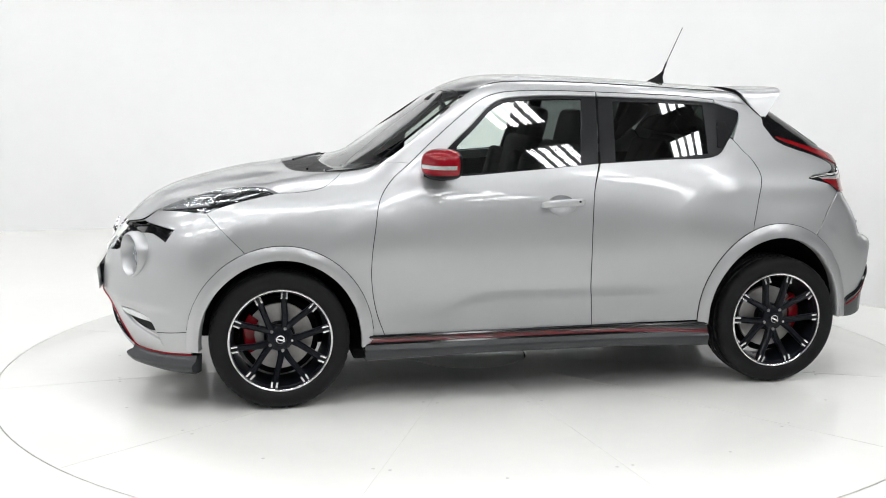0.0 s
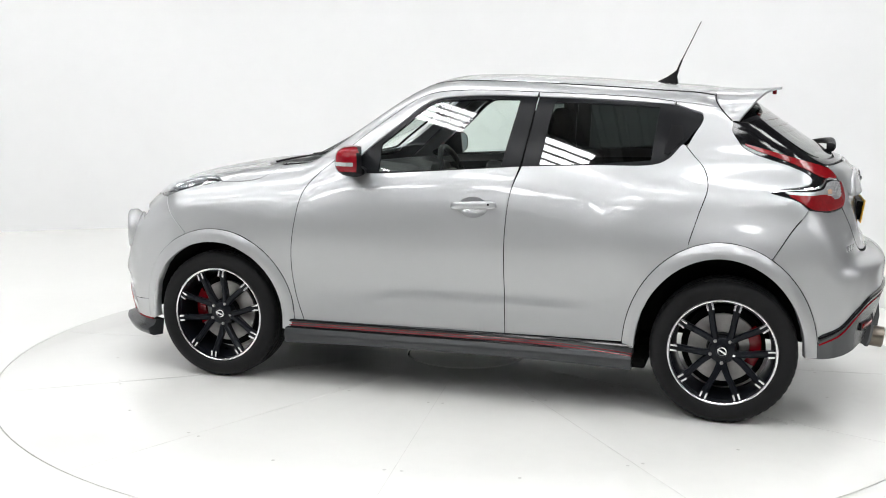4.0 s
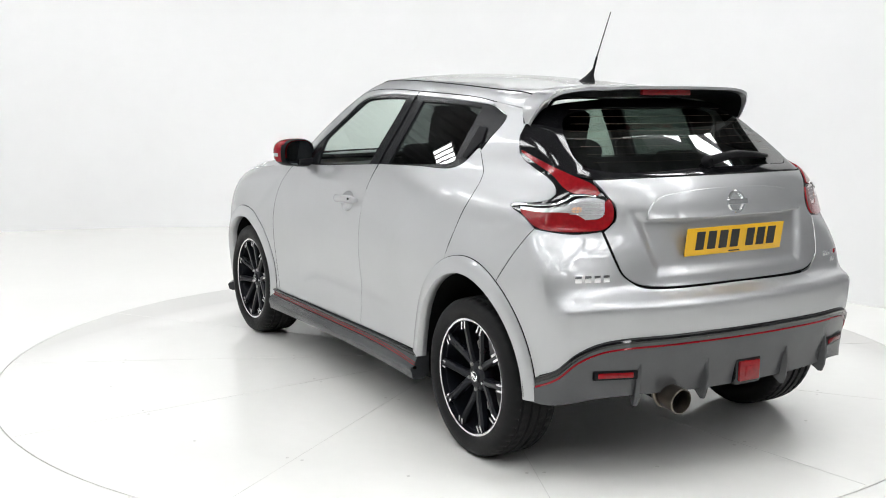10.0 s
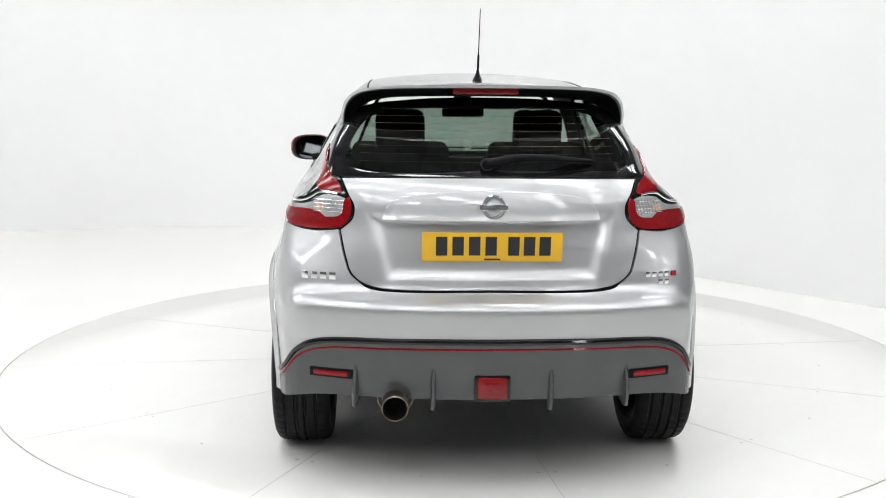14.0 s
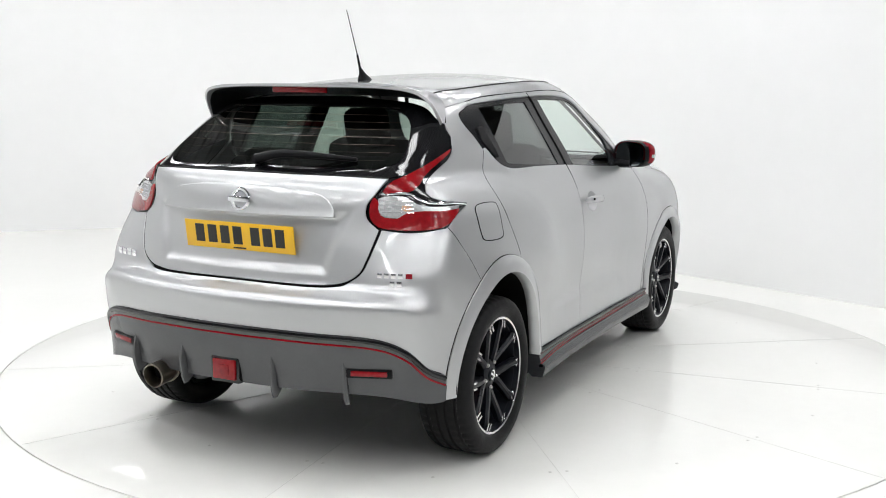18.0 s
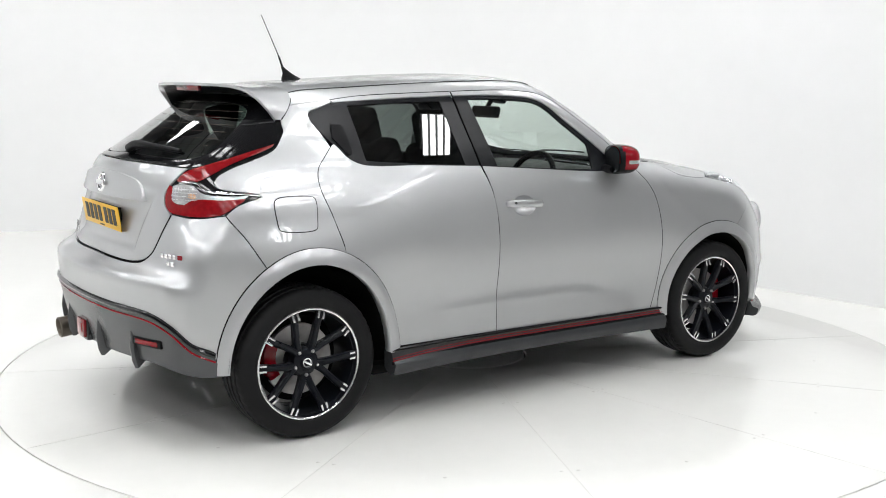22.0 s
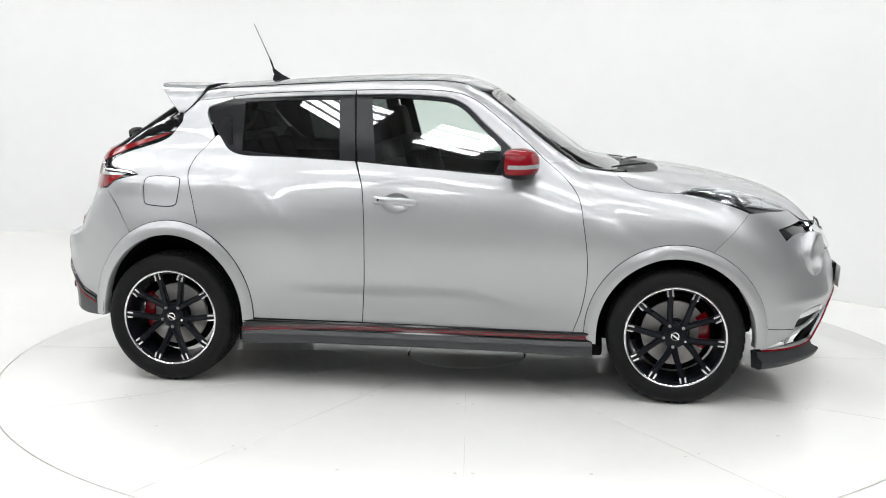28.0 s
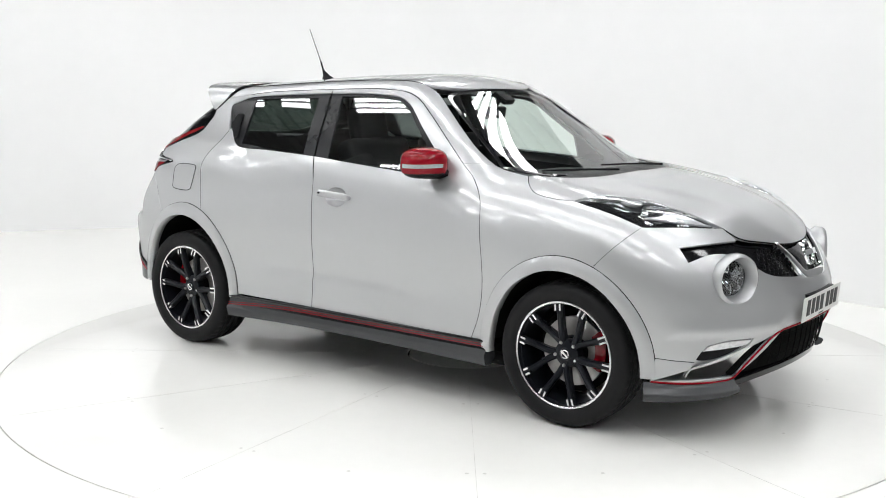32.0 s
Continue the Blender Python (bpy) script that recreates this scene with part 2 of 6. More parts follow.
def skin(p):
    """Below zero inside the car's outer form."""
    x, y, z = p[..., 0], np.abs(p[..., 1]), p[..., 2]
    side = y - half_width(x, z)
    hood = z - np.where(x > -0.5, hood_line(x + 0.4 * y * y), 1.19)
    front = (x - nose_line(z) + 0.64 * np.maximum(y, 1e-6) ** 2.4) * 0.85
    wrap = tail_wrap(z) * (np.maximum(y, 1e-6) / 0.7) ** 2.5
    ledge = (z - 0.759 - 0.42 * (x - wrap + 1.885) + 1.5 * np.maximum(y - 0.66, 0) ** 2) * 0.92
    soft = np.clip((y - 0.55) / 0.25, 0, 1)
    shelf = smax(bumper_line(z) + wrap - x, ledge, 0.016 + 0.010 * soft)
    full = np.clip((y - 0.48) / 0.24, 0, 1) * np.clip((0.98 - z) / 0.18, 0, 1)
    full = full * full * (3 - 2 * full)
    rear = -smax(x - gate_line(z) - wrap + 0.022 * full, -shelf, 0.025 + 0.02 * soft)
    low = smax(smax(smax(side, hood, 0.13), front, 0.12), rear, 0.07)
    roof = z - roof_line(x) + 0.035 * (y / 0.5) ** 2
    screen = (z - 1.068 + 0.65 * (x + 0.15 * y * y + 0.5 * y ** 6 - 0.982)) * 0.838
    glass = (z - 1.143 - 0.68 * (x + 1.80 - 0.30 * y * y)) * 0.827
    cabin = smax(smax(smax(smax(smax(side, roof, 0.10), screen, 0.07), glass, 0.09), rear, 0.05), front + 0.25, 0.05)
    return -smax(-low, -cabin, 0.03)


def slope(p, e=0.009):
    g = np.stack([skin(p + e * a) - skin(p - e * a) for a in np.eye(3)], -1)
    return g / np.maximum(np.linalg.norm(g, axis=-1, keepdims=True), 1e-9)


def cast(eye, way, reach, n=56):
    """The first points at which rays come into the skin."""
    ts = np.linspace(0, reach, n)
    vals = skin(eye[:, None] + ts[None, :, None] * way[:, None])
    inside = vals < 0
    k = np.where(inside.any(1), inside.argmax(1), vals.argmin(1))
    a, b = ts[np.maximum(k - 1, 0)], ts[k]
    for _ in range(18):
        m = (a + b) / 2
        deep = skin(eye + m[:, None] * way) < 0
        a, b = np.where(deep, a, m), np.where(deep, m, b)
    return eye + b[:, None] * way


def onto(points):
    """Points near the skin, drawn onto it."""
    p = np.array(points, float)
    for _ in range(6):
        p = p - slope(p, 0.003) * skin(p)[:, None]
    return [tuple(q) for q in p]


from mathutils.geometry import delaunay_2d_cdt

# ---- mesh tools ----
def mesh_object(name, verts, faces, mat, parent=None, label="", normals=None, smooth=True):
    me = bpy.data.meshes.new(name)
    me.from_pydata([tuple(v) for v in verts], [], [tuple(f) for f in faces])
    me.materials.append(mat)
    if smooth:
        me.polygons.foreach_set("use_smooth", [True] * len(me.polygons))
    if normals is not None:
        me.normals_split_custom_set_from_vertices([tuple(n) for n in normals])
    ob = new(name, me)
    if parent is not None:
        ob.parent = parent
        if parent is CAR:
            ob.location = (-AXIS[0], -AXIS[1], 0)
    if label:
        tagged(ob, label)
    return ob


def part(name, bm, mat, parent, label="", smooth=True, sharp=40):
    """Links a bmesh as one mesh object under a thing or a part."""
    me = bpy.data.meshes.new(name)
    bmesh.ops.recalc_face_normals(bm, faces=bm.faces)
    if smooth:
        for e in bm.edges:
            if len(e.link_faces) == 2 and e.calc_face_angle(0) > radians(sharp):
                e.smooth = False
        for f in bm.faces:
            f.smooth = True
    bm.to_mesh(me)
    bm.free()
    me.materials.append(mat)
    ob = new(name, me)
    if parent is not None:
        ob.parent = parent
        if parent is CAR:
            ob.location = (-AXIS[0], -AXIS[1], 0)
    if label:
        tagged(ob, label)
    return ob


def smooth_line(points, step=0.012, closed=False):
    """A dense smooth line through a few points."""
    p = np.array(points, float)
    if len(p) == 2 and not closed:
        n = max(2, int(np.linalg.norm(p[1] - p[0]) / step) + 1)
        return p[0] + np.linspace(0, 1, n)[:, None] * (p[1] - p[0])
    if closed:
        q = np.vstack([p[-1], p, p[0], p[1]])
    else:
        q = np.vstack([2 * p[0] - p[1], p, 2 * p[-1] - p[-2]])
    out = []
    for i in range(1, len(q) - 2):
        a, b, c, d = q[i - 1:i + 3]
        ta = max(np.linalg.norm(b - a), 1e-6) ** 0.5
        tb = max(np.linalg.norm(c - b), 1e-6) ** 0.5
        tc = max(np.linalg.norm(d - c), 1e-6) ** 0.5
        m1 = (c - b) + tb * ((b - a) / ta - (c - a) / (ta + tb))
        m2 = (c - b) + tb * ((d - c) / tc - (d - b) / (tb + tc))
        n = max(1, int(np.ceil(np.linalg.norm(c - b) / step)))
        s = np.linspace(0, 1, n, endpoint=False)[:, None]
        out.append(b * (2 * s ** 3 - 3 * s * s + 1) + m1 * (s ** 3 - 2 * s * s + s) + c * (3 * s * s - 2 * s ** 3) + m2 * (s ** 3 - s * s))
    if not closed:
        out.append(p[-1:])
    return np.vstack(out)


def outline(*runs, step=0.012):
    """A closed outline of smooth runs that meet in corners."""
    pts = []
    for k, run in enumerate(runs):
        run = list(run)
        nxt = runs[(k + 1) % len(runs)][0]
        if np.linalg.norm(np.subtract(run[-1], nxt)) > 1e-6:
            run_pts = [smooth_line(run, step), smooth_line([run[-1], nxt], step)]
        else:
            run_pts = [smooth_line(run, step)]
        for r in run_pts:
            pts.extend(r[:-1])
    return np.array(pts)


def flip(points):
    """The same run on the car's other side, taken the other way round."""
    return [(p[0], -p[1], p[2]) for p in reversed(list(points))]


# ways of laying an outline on the skin: (to the plane, eye and way, reach)
def from_side(p):
    p = np.asarray(p, float)
    return p[:, [0, -1]]


def side_rays(q):
    return np.c_[q[:, 0], np.full(len(q), 1.15), q[:, 1]], np.tile((0.0, -1.0, 0.0), (len(q), 1)), 1.0


def from_top(p):
    return np.asarray(p, float)[:, :2]


def top_rays(q):
    return np.c_[q, np.full(len(q), 1.75)], np.tile((0.0, 0.0, -1.0), (len(q), 1)), 1.3


def from_end(p):
    return np.asarray(p, float)[:, 1:]


def rear_rays(q):
    return np.c_[np.full(len(q), -2.3), q], np.tile((1.0, 0.0, 0.0), (len(q), 1)), 1.5


def screen_rays(q):
    return np.c_[np.full(len(q), 1.02), q], np.tile((-1.0, 0.0, 0.0), (len(q), 1)), 0.95


def round_lay(x0, sign, size=0.85):
    """Round an upright axis at x0; sign: towards the nose or the tail."""
    def to(p):
        p = np.asarray(p, float)
        return np.c_[np.arctan2(p[:, 1], sign * (p[:, 0] - x0)) * size, p[:, 2]]

    def rays(q):
        a = q[:, 0] / size
        way = np.c_[sign * np.cos(a), np.sin(a), 0 * a]
        return np.c_[x0 + 1.5 * way[:, 0], 1.5 * way[:, 1], q[:, 1]], -way, 1.4
    return to, rays


def spine_lay(z0=0.55, size=0.85):
    """Round the car's long axis at height z0."""
    def to(p):
        p = np.asarray(p, float)
        return np.c_[p[:, 0], np.arctan2(p[:, 2] - z0, p[:, 1]) * size]

    def rays(q):
        a = q[:, 1] / size
        way = np.c_[0 * a, np.cos(a), np.sin(a)]
        return np.c_[q[:, 0], 1.4 * way[:, 1], z0 + 1.4 * way[:, 2]], -way, 1.3
    return to, rays


SIDE, TOP, REAR, SCREEN = (from_side, side_rays), (from_top, top_rays), (from_end, rear_rays), (from_end, screen_rays)
FRONT_ROUND, TAIL_ROUND, SPINE = round_lay(1.15, 1), round_lay(-0.9, -1), spine_lay()


def inside(q, loops):
    """Even-odd test of many points against closed outlines."""
    hit = np.zeros(len(q), bool)
    for lp in loops:
        a, b = lp, np.roll(lp, -1, 0)
        for (x1, y1), (x2, y2) in zip(a, b):
            if y1 != y2:
                c = (y1 > q[:, 1]) != (y2 > q[:, 1])
                hit ^= c & (q[:, 0] < (x2 - x1) * (q[:, 1] - y1) / (y2 - y1) + x1)
    return hit


def shrink(lp, d):
    if not d:
        return lp
    a, b = np.roll(lp, 1, 0), np.roll(lp, -1, 0)
    t = b - a
    t /= np.maximum(np.linalg.norm(t, axis=1, keepdims=True), 1e-9)
    n = np.c_[-t[:, 1], t[:, 0]]
    area = (lp[:, 0] * np.roll(lp[:, 1], -1) - np.roll(lp[:, 0], -1) * lp[:, 1]).sum()
    return lp + n * d * np.sign(area)


def patch(loops, lay, spacing=0.03, gap=0.0027, lift=0.0, thick=0.016, swell=None, even=None, roll=0.0005):
    """A sheet of the skin within outlines (the first; the others are holes), with turned-in edges."""
    to, rays = lay
    flat = [shrink(to(lp), gap if k == 0 else -gap) for k, lp in enumerate(loops)]
    allp = np.vstack(flat)
    lo, hi = allp.min(0), allp.max(0)
    xs, ys = np.arange(lo[0], hi[0], spacing), np.arange(lo[1], hi[1], spacing * 0.87)
    gx, gy = np.meshgrid(xs, ys)
    gx = gx + (np.arange(len(ys)) % 2)[:, None] * spacing / 2
    grid = np.c_[gx.ravel(), gy.ravel()]
    grid = grid[inside(grid, flat)]
    keep = np.ones(len(grid), bool)
    for lp in flat:
        for p in lp:
            keep &= ((grid - p) ** 2).sum(1) > (0.55 * spacing) ** 2
    grid = grid[keep]
    pts = np.vstack([allp, grid])
    edges, base = [], 0
    for lp in flat:
        edges += [(base + i, base + (i + 1) % len(lp)) for i in range(len(lp))]
        base += len(lp)
    v2, _, tris, _, _, _ = delaunay_2d_cdt([Vector(p) for p in pts], edges, [], 0, 1e-6)
    v2 = np.array([tuple(v) for v in v2])
    tris = np.array([t for t in tris if len(t) == 3])
    tris = tris[inside(v2[tris].mean(1), flat)]
    eye, way, reach = rays(v2)
    pos = cast(eye, way, reach)
    nrm = slope(pos)
    if even is not None:
        # a pane of even curvature: the best quadratic sheet through the skin
        u, v = [k for k in range(3) if k != even]

        def terms(a, b):
            return np.c_[np.ones(len(a)), a, b, a * a, a * b, b * b]
        k = np.linalg.lstsq(terms(pos[:, u], pos[:, v]), pos[:, even], rcond=None)[0]
        pos[:, even] = terms(pos[:, u], pos[:, v]) @ k
        flat_n = np.zeros_like(pos)
        flat_n[:, even] = 1
        flat_n[:, u] = -(k[1] + 2 * k[3] * pos[:, u] + k[4] * pos[:, v])
        flat_n[:, v] = -(k[2] + 2 * k[5] * pos[:, v] + k[4] * pos[:, u])
        flat_n *= np.sign((flat_n * nrm).sum(1, keepdims=True))
        nrm = flat_n / np.linalg.norm(flat_n, axis=1, keepdims=True)
    if swell is not None:
        pos = pos + nrm * swell(pos)[:, None]
    pos = pos + nrm * lift
    a, b, c = pos[tris[:, 0]], pos[tris[:, 1]], pos[tris[:, 2]]
    wrong = (np.cross(b - a, c - a) * nrm[tris[:, 0]]).sum(1) < 0
    tris[wrong] = tris[wrong][:, ::-1]
    if swell is not None:
        fn = np.cross(pos[tris[:, 1]] - pos[tris[:, 0]], pos[tris[:, 2]] - pos[tris[:, 0]])
        nrm = np.zeros_like(pos)
        for k in range(3):
            np.add.at(nrm, tris[:, k], fn)
        nrm /= np.maximum(np.linalg.norm(nrm, axis=1, keepdims=True), 1e-12)
    # turned-in edge
    ed = np.sort(np.vstack([tris[:, [0, 1]], tris[:, [1, 2]], tris[:, [2, 0]]]), 1)
    directed = np.vstack([tris[:, [0, 1]], tris[:, [1, 2]], tris[:, [2, 0]]])
    _, first, count = np.unique(ed, axis=0, return_index=True, return_counts=True)
    rim = directed[first[count == 1]]
    verts, norms, faces = [*pos], [*nrm], [tuple(t) for t in tris]
    if thick:
        side_n = {}
        for i, j in rim:
            out = np.cross(pos[j] - pos[i], nrm[i])
            out /= max(np.linalg.norm(out), 1e-9)
            for k in (i, j):
                side_n[k] = side_n.get(k, 0) + out
        index = {}
        for k, o in side_n.items():
            o = o / max(np.linalg.norm(o), 1e-9)
            index[k] = len(verts)
            verts += [pos[k] + roll * (o - nrm[k]), pos[k] - thick * nrm[k]]
            norms += [o * 0.8 + nrm[k] * 0.6, o]
        for i, j in rim:
            a, b = index[i], index[j]
            faces += [(i, a, b), (i, b, j), (a, a + 1, b + 1), (a, b + 1, b)]
    return np.array(verts), faces, np.array(norms)


def panel(name, loops, lay, mat, parent, label="", both=True, **how):
    """A body panel; with both, one on either side of the car. Parents may be given as a pair."""
    v, f, n = patch(loops, lay, **how)
    pair = parent if isinstance(parent, tuple) else (parent, parent)
    made = mesh_object(name, v, f, mat, pair[0], label, n)
    if not both:
        return made
    m = np.array((1, -1, 1))
    other = mesh_object(name, v * m, [tuple(reversed(q)) for q in f], mat, pair[1], label, n * m)
    return made, other


def on_skin(x, z, lift=0.0, sign=1):
    p = cast(np.array([[x, 1.15, z]]), np.array([[0.0, -1.0, 0.0]]), 1.0)
    p = (p + slope(p) * lift)[0]
    return Vector((p[0], p[1] * sign, p[2]))


def sweep(rings, closed_ring=True, closed_path=False, caps=True):
    """A bmesh skin over a row of rings of points."""
    bm = bmesh.new()
    rows = [[bm.verts.new(tuple(p)) for p in r] for r in rings]
    m = len(rows[0])
    for a in range(len(rows) if closed_path else len(rows) - 1):
        r, s = rows[a], rows[(a + 1) % len(rows)]
        for k in range(m if closed_ring else m - 1):
            bm.faces.new((r[k], r[(k + 1) % m], s[(k + 1) % m], s[k]))
    if caps and not closed_path and closed_ring:
        bm.faces.new(rows[0])
        bm.faces.new(rows[-1])
    return bm


def lathe(profile, n=48, axis="y"):
    """Turns (radius, height) pairs round an axis; the profile is closed if it ends where it starts."""
    rings = []
    closed = profile[0] == profile[-1]
    prof = profile[:-1] if closed else profile
    for k in range(n):
        a = 2 * math.pi * k / n
        rings.append([(r * math.cos(a), h, r * math.sin(a)) if axis == "y" else (r * math.cos(a), r * math.sin(a), h) if axis == "z" else (h, r * math.cos(a), r * math.sin(a)) for r, h in prof])
    return sweep(rings, closed_ring=closed, closed_path=True, caps=False)


def box(size, at=(0, 0, 0), bevel=0.0, turn=(0, 0, 0), segments=2):
    bm = bmesh.new()
    bmesh.ops.create_cube(bm, size=1, matrix=Matrix.Diagonal((*size, 1)))
    if bevel:
        bmesh.ops.bevel(bm, geom=bm.edges[:], offset=bevel, segments=segments, affect="EDGES", profile=0.6)
    bmesh.ops.transform(bm, matrix=pose(*at, *turn), verts=bm.verts)
    return bm


def tube(points, radius, n=10, closed=False, caps=True):
    """A round bar along a line; radius may be a number or one for each point."""
    p = np.array(points, float)
    rad = np.broadcast_to(radius, len(p))
    rings = []
    up = np.array((0.0, 0.0, 1.0))
    for i in range(len(p)):
        t = p[(i + 1) % len(p)] - p[i - 1] if closed or 0 < i < len(p) - 1 else p[min(i + 1, len(p) - 1)] - p[max(i - 1, 0)]
        t = t / max(np.linalg.norm(t), 1e-9)
        a = np.cross(t, up if abs(t[2]) < 0.95 else np.array((1.0, 0, 0)))
        a /= np.linalg.norm(a)
        b = np.cross(t, a)
        rings.append([p[i] + rad[i] * (math.cos(2 * math.pi * k / n) * a + math.sin(2 * math.pi * k / n) * b) for k in range(n)])
    return sweep(rings, True, closed, caps)


def merge(bm, other):
    me = bpy.data.meshes.new("scratch")
    other.to_mesh(me)
    other.free()
    bm.from_mesh(me)
    bpy.data.meshes.remove(me)
    return bm


def mirrored(bm):
    c = bm.copy()
    for v in c.verts:
        v.co.y = -v.co.y
    return c


def pair_of(name, bm, mat, parent, label="", **how):
    other = mirrored(bm)
    pair = parent if isinstance(parent, tuple) else (parent, parent)
    return part(name, bm, mat, pair[0], label, **how), part(name, other, mat, pair[1], label, **how)

# ---- the studio ----
CAR = None


def studio_floor():
    bm = bmesh.new()
    rings, n = (2.512, 2.6, 3.2, 4.2, 6.0, 9.0, 12.5), 128
    rows = [[bm.verts.new((r * math.cos(2 * math.pi * k / n), r * math.sin(2 * math.pi * k / n), 0)) for k in range(n)] for r in rings]
    low = [bm.verts.new((v.co.x, v.co.y, -0.03)) for v in rows[0]]
    for a, b in zip(rows, rows[1:]):
        for k in range(n):
            bm.faces.new((a[k], a[(k + 1) % n], b[(k + 1) % n], b[k]))
    for k in range(n):
        bm.faces.new((low[k], low[(k + 1) % n], rows[0][(k + 1) % n], rows[0][k]))
    tagged(part("floor", bm, WHITE_FLOOR, None), "glossy white painted studio floor round a turntable", "floor", kind="structure")
    bm = lathe([(0.0, -0.03), (2.55, -0.03)], 96, "z")
    tagged(part("floor_pit", bm, DARK, None), "dark shallow pit under the turntable rim", "floor", kind="structure")


def wall_strip(name, points, height, mat, label, thick=0.15):
    line = smooth_line(points, 0.12)
    t = np.gradient(line, axis=0)
    t /= np.linalg.norm(t, axis=1, keepdims=True)
    n = np.c_[-t[:, 1], t[:, 0]]
    rings = []
    for p, m in zip(line, n):
        rings.append([(*p, -0.02), (*p, height), (*(p + m * thick), height), (*(p + m * thick), -0.02)])
    tagged(part(name, sweep(rings), mat, None, sharp=60), label, "wall", kind="structure")


def ceiling_sheet():
    """Dark profiled roofing sheet over the studio."""
    bm = bmesh.new()
    prof, x = [], -9.2
    while x < 9.3:
        prof += [(x, 0.0), (x + 0.16, 0.0), (x + 0.19, 0.04), (x + 0.27, 0.04)]
        x += 0.30
    rows = [[bm.verts.new((a, y, 4.75 + b)) for a, b in prof] for y in (-9.5, 6.8)]
    for k in range(len(prof) - 1):
        bm.faces.new((rows[0][k], rows[0][k + 1], rows[1][k + 1], rows[1][k]))
    tagged(part("ceiling", bm, CEILING, None, smooth=False), "dark grey profiled metal ceiling sheet", "ceiling", kind="structure")


def shutter_wall():
    """The ribbed shutter behind the camera."""
    bm = bmesh.new()
    prof, z = [], 0.0
    while z < 4.75:
        prof += [(0.0, z), (0.035, z + 0.03), (0.035, z + 0.10), (0.0, z + 0.13)]
        z += 0.15
    rows = [[bm.verts.new((x, -8.6 + a, b)) for a, b in prof] for x in (-9.1, 9.1)]
    for k in range(len(prof) - 1):
        bm.faces.new((rows[0][k], rows[0][k + 1], rows[1][k + 1], rows[1][k]))
    tagged(part("wall_south", bm, SHUTTER, None, smooth=False), "pale grey ribbed shutter wall of the studio", "wall", kind="structure")


def ceiling_light(x, y, turn):
    """A square-edged luminaire with four broad lit strips, end to end with its neighbours in a row."""
    root = new("ceiling_light")
    root.matrix_world = pose(x, y, 4.25, 0, 0, turn)
    tagged(root, "grey ceiling luminaire with four lit white strips", "ceiling light", "studio ceiling lights")
    part("body", box((0.58, 0.90, 0.06), (0, 0, 0.075), 0.006), SHUTTER, root)
    for k in range(2):
        part("drop_rod", tube([(0, -0.35 + 0.7 * k, 0.10), (0, -0.35 + 0.7 * k, 0.50)], 0.008, 8), STEEL, root)
    for k in range(4):
        a = -0.1995 + 0.133 * k
        part("tube", box((0.084, 0.80, 0.02), (a, 0, 0.034), 0.006), TUBE, root, "lit white strip")
        for s in (-1, 1):
            part("end_cap", box((0.09, 0.02, 0.034), (a, s * 0.412, 0.035), 0.004), SHUTTER, root)

studio_floor()
WALL_PLAN = [(-8.2, -8.6), (-8.2, -4), (-8.0, 0), (-6.9, 2.7), (-4.71, 4.57), (-2.85, 5.13), (-1.2, 4.95), (0.25, 4.2), (1.71, 2.66), (2.9, 1.37), (3.5, 0.71)]
SIDE_PLAN = [(3.5, 0.71), (8.2, 0.71), (8.2, -8.6)]
wall_strip("wall_north", WALL_PLAN, 2.9, WHITE_WALL, "smooth white curved studio backdrop wall")
# unseen walls, added in grey to darken the car's right-hand reflections
for a, b, nm in ((SIDE_PLAN[0], SIDE_PLAN[1], "wall_east"), (SIDE_PLAN[1], SIDE_PLAN[2], "wall_south_east")):
    wall_strip(nm, [a, b], 2.9, GREY_WALL, "plain grey unseen wall added beside the backdrop")
for a, b, nm in (((-9.0, -8.9), (-9.0, 6.6), "wall_hall_west"), ((-9.0, 6.6), (9.0, 6.6), "wall_hall_north"), ((9.0, 6.6), (9.0, -8.9), "wall_hall_east")):
    wall_strip(nm, [a, b], 4.75, GREY_WALL, "plain grey hall wall behind the backdrop")
shutter_wall()
ceiling_sheet()
# rows of lights parallel to the long wall: place across, first, pitch, count;
# the row at -6.7 is unseen, added to brighten the left wall and doors
for across, first, pitch, count in ((-2.65, -5.20, 1.36, 11), (-0.45, -5.68, 1.36, 11), (1.25, 2.94, 1.36, 5), (-4.75, -5.20, 1.36, 9), (-6.7, -3.00, 1.36, 6)):
    for k in range(count):
        along = first + pitch * k
        ceiling_light((along + across) * 0.7071, (across - along) * 0.7071, 45)
# and a few set square to the wall beside it
for along in (-2.6, -0.8, 1.1):
    for across in (2.2, 3.3):
        ceiling_light((along + across) * 0.7071, (across - along) * 0.7071, -45)



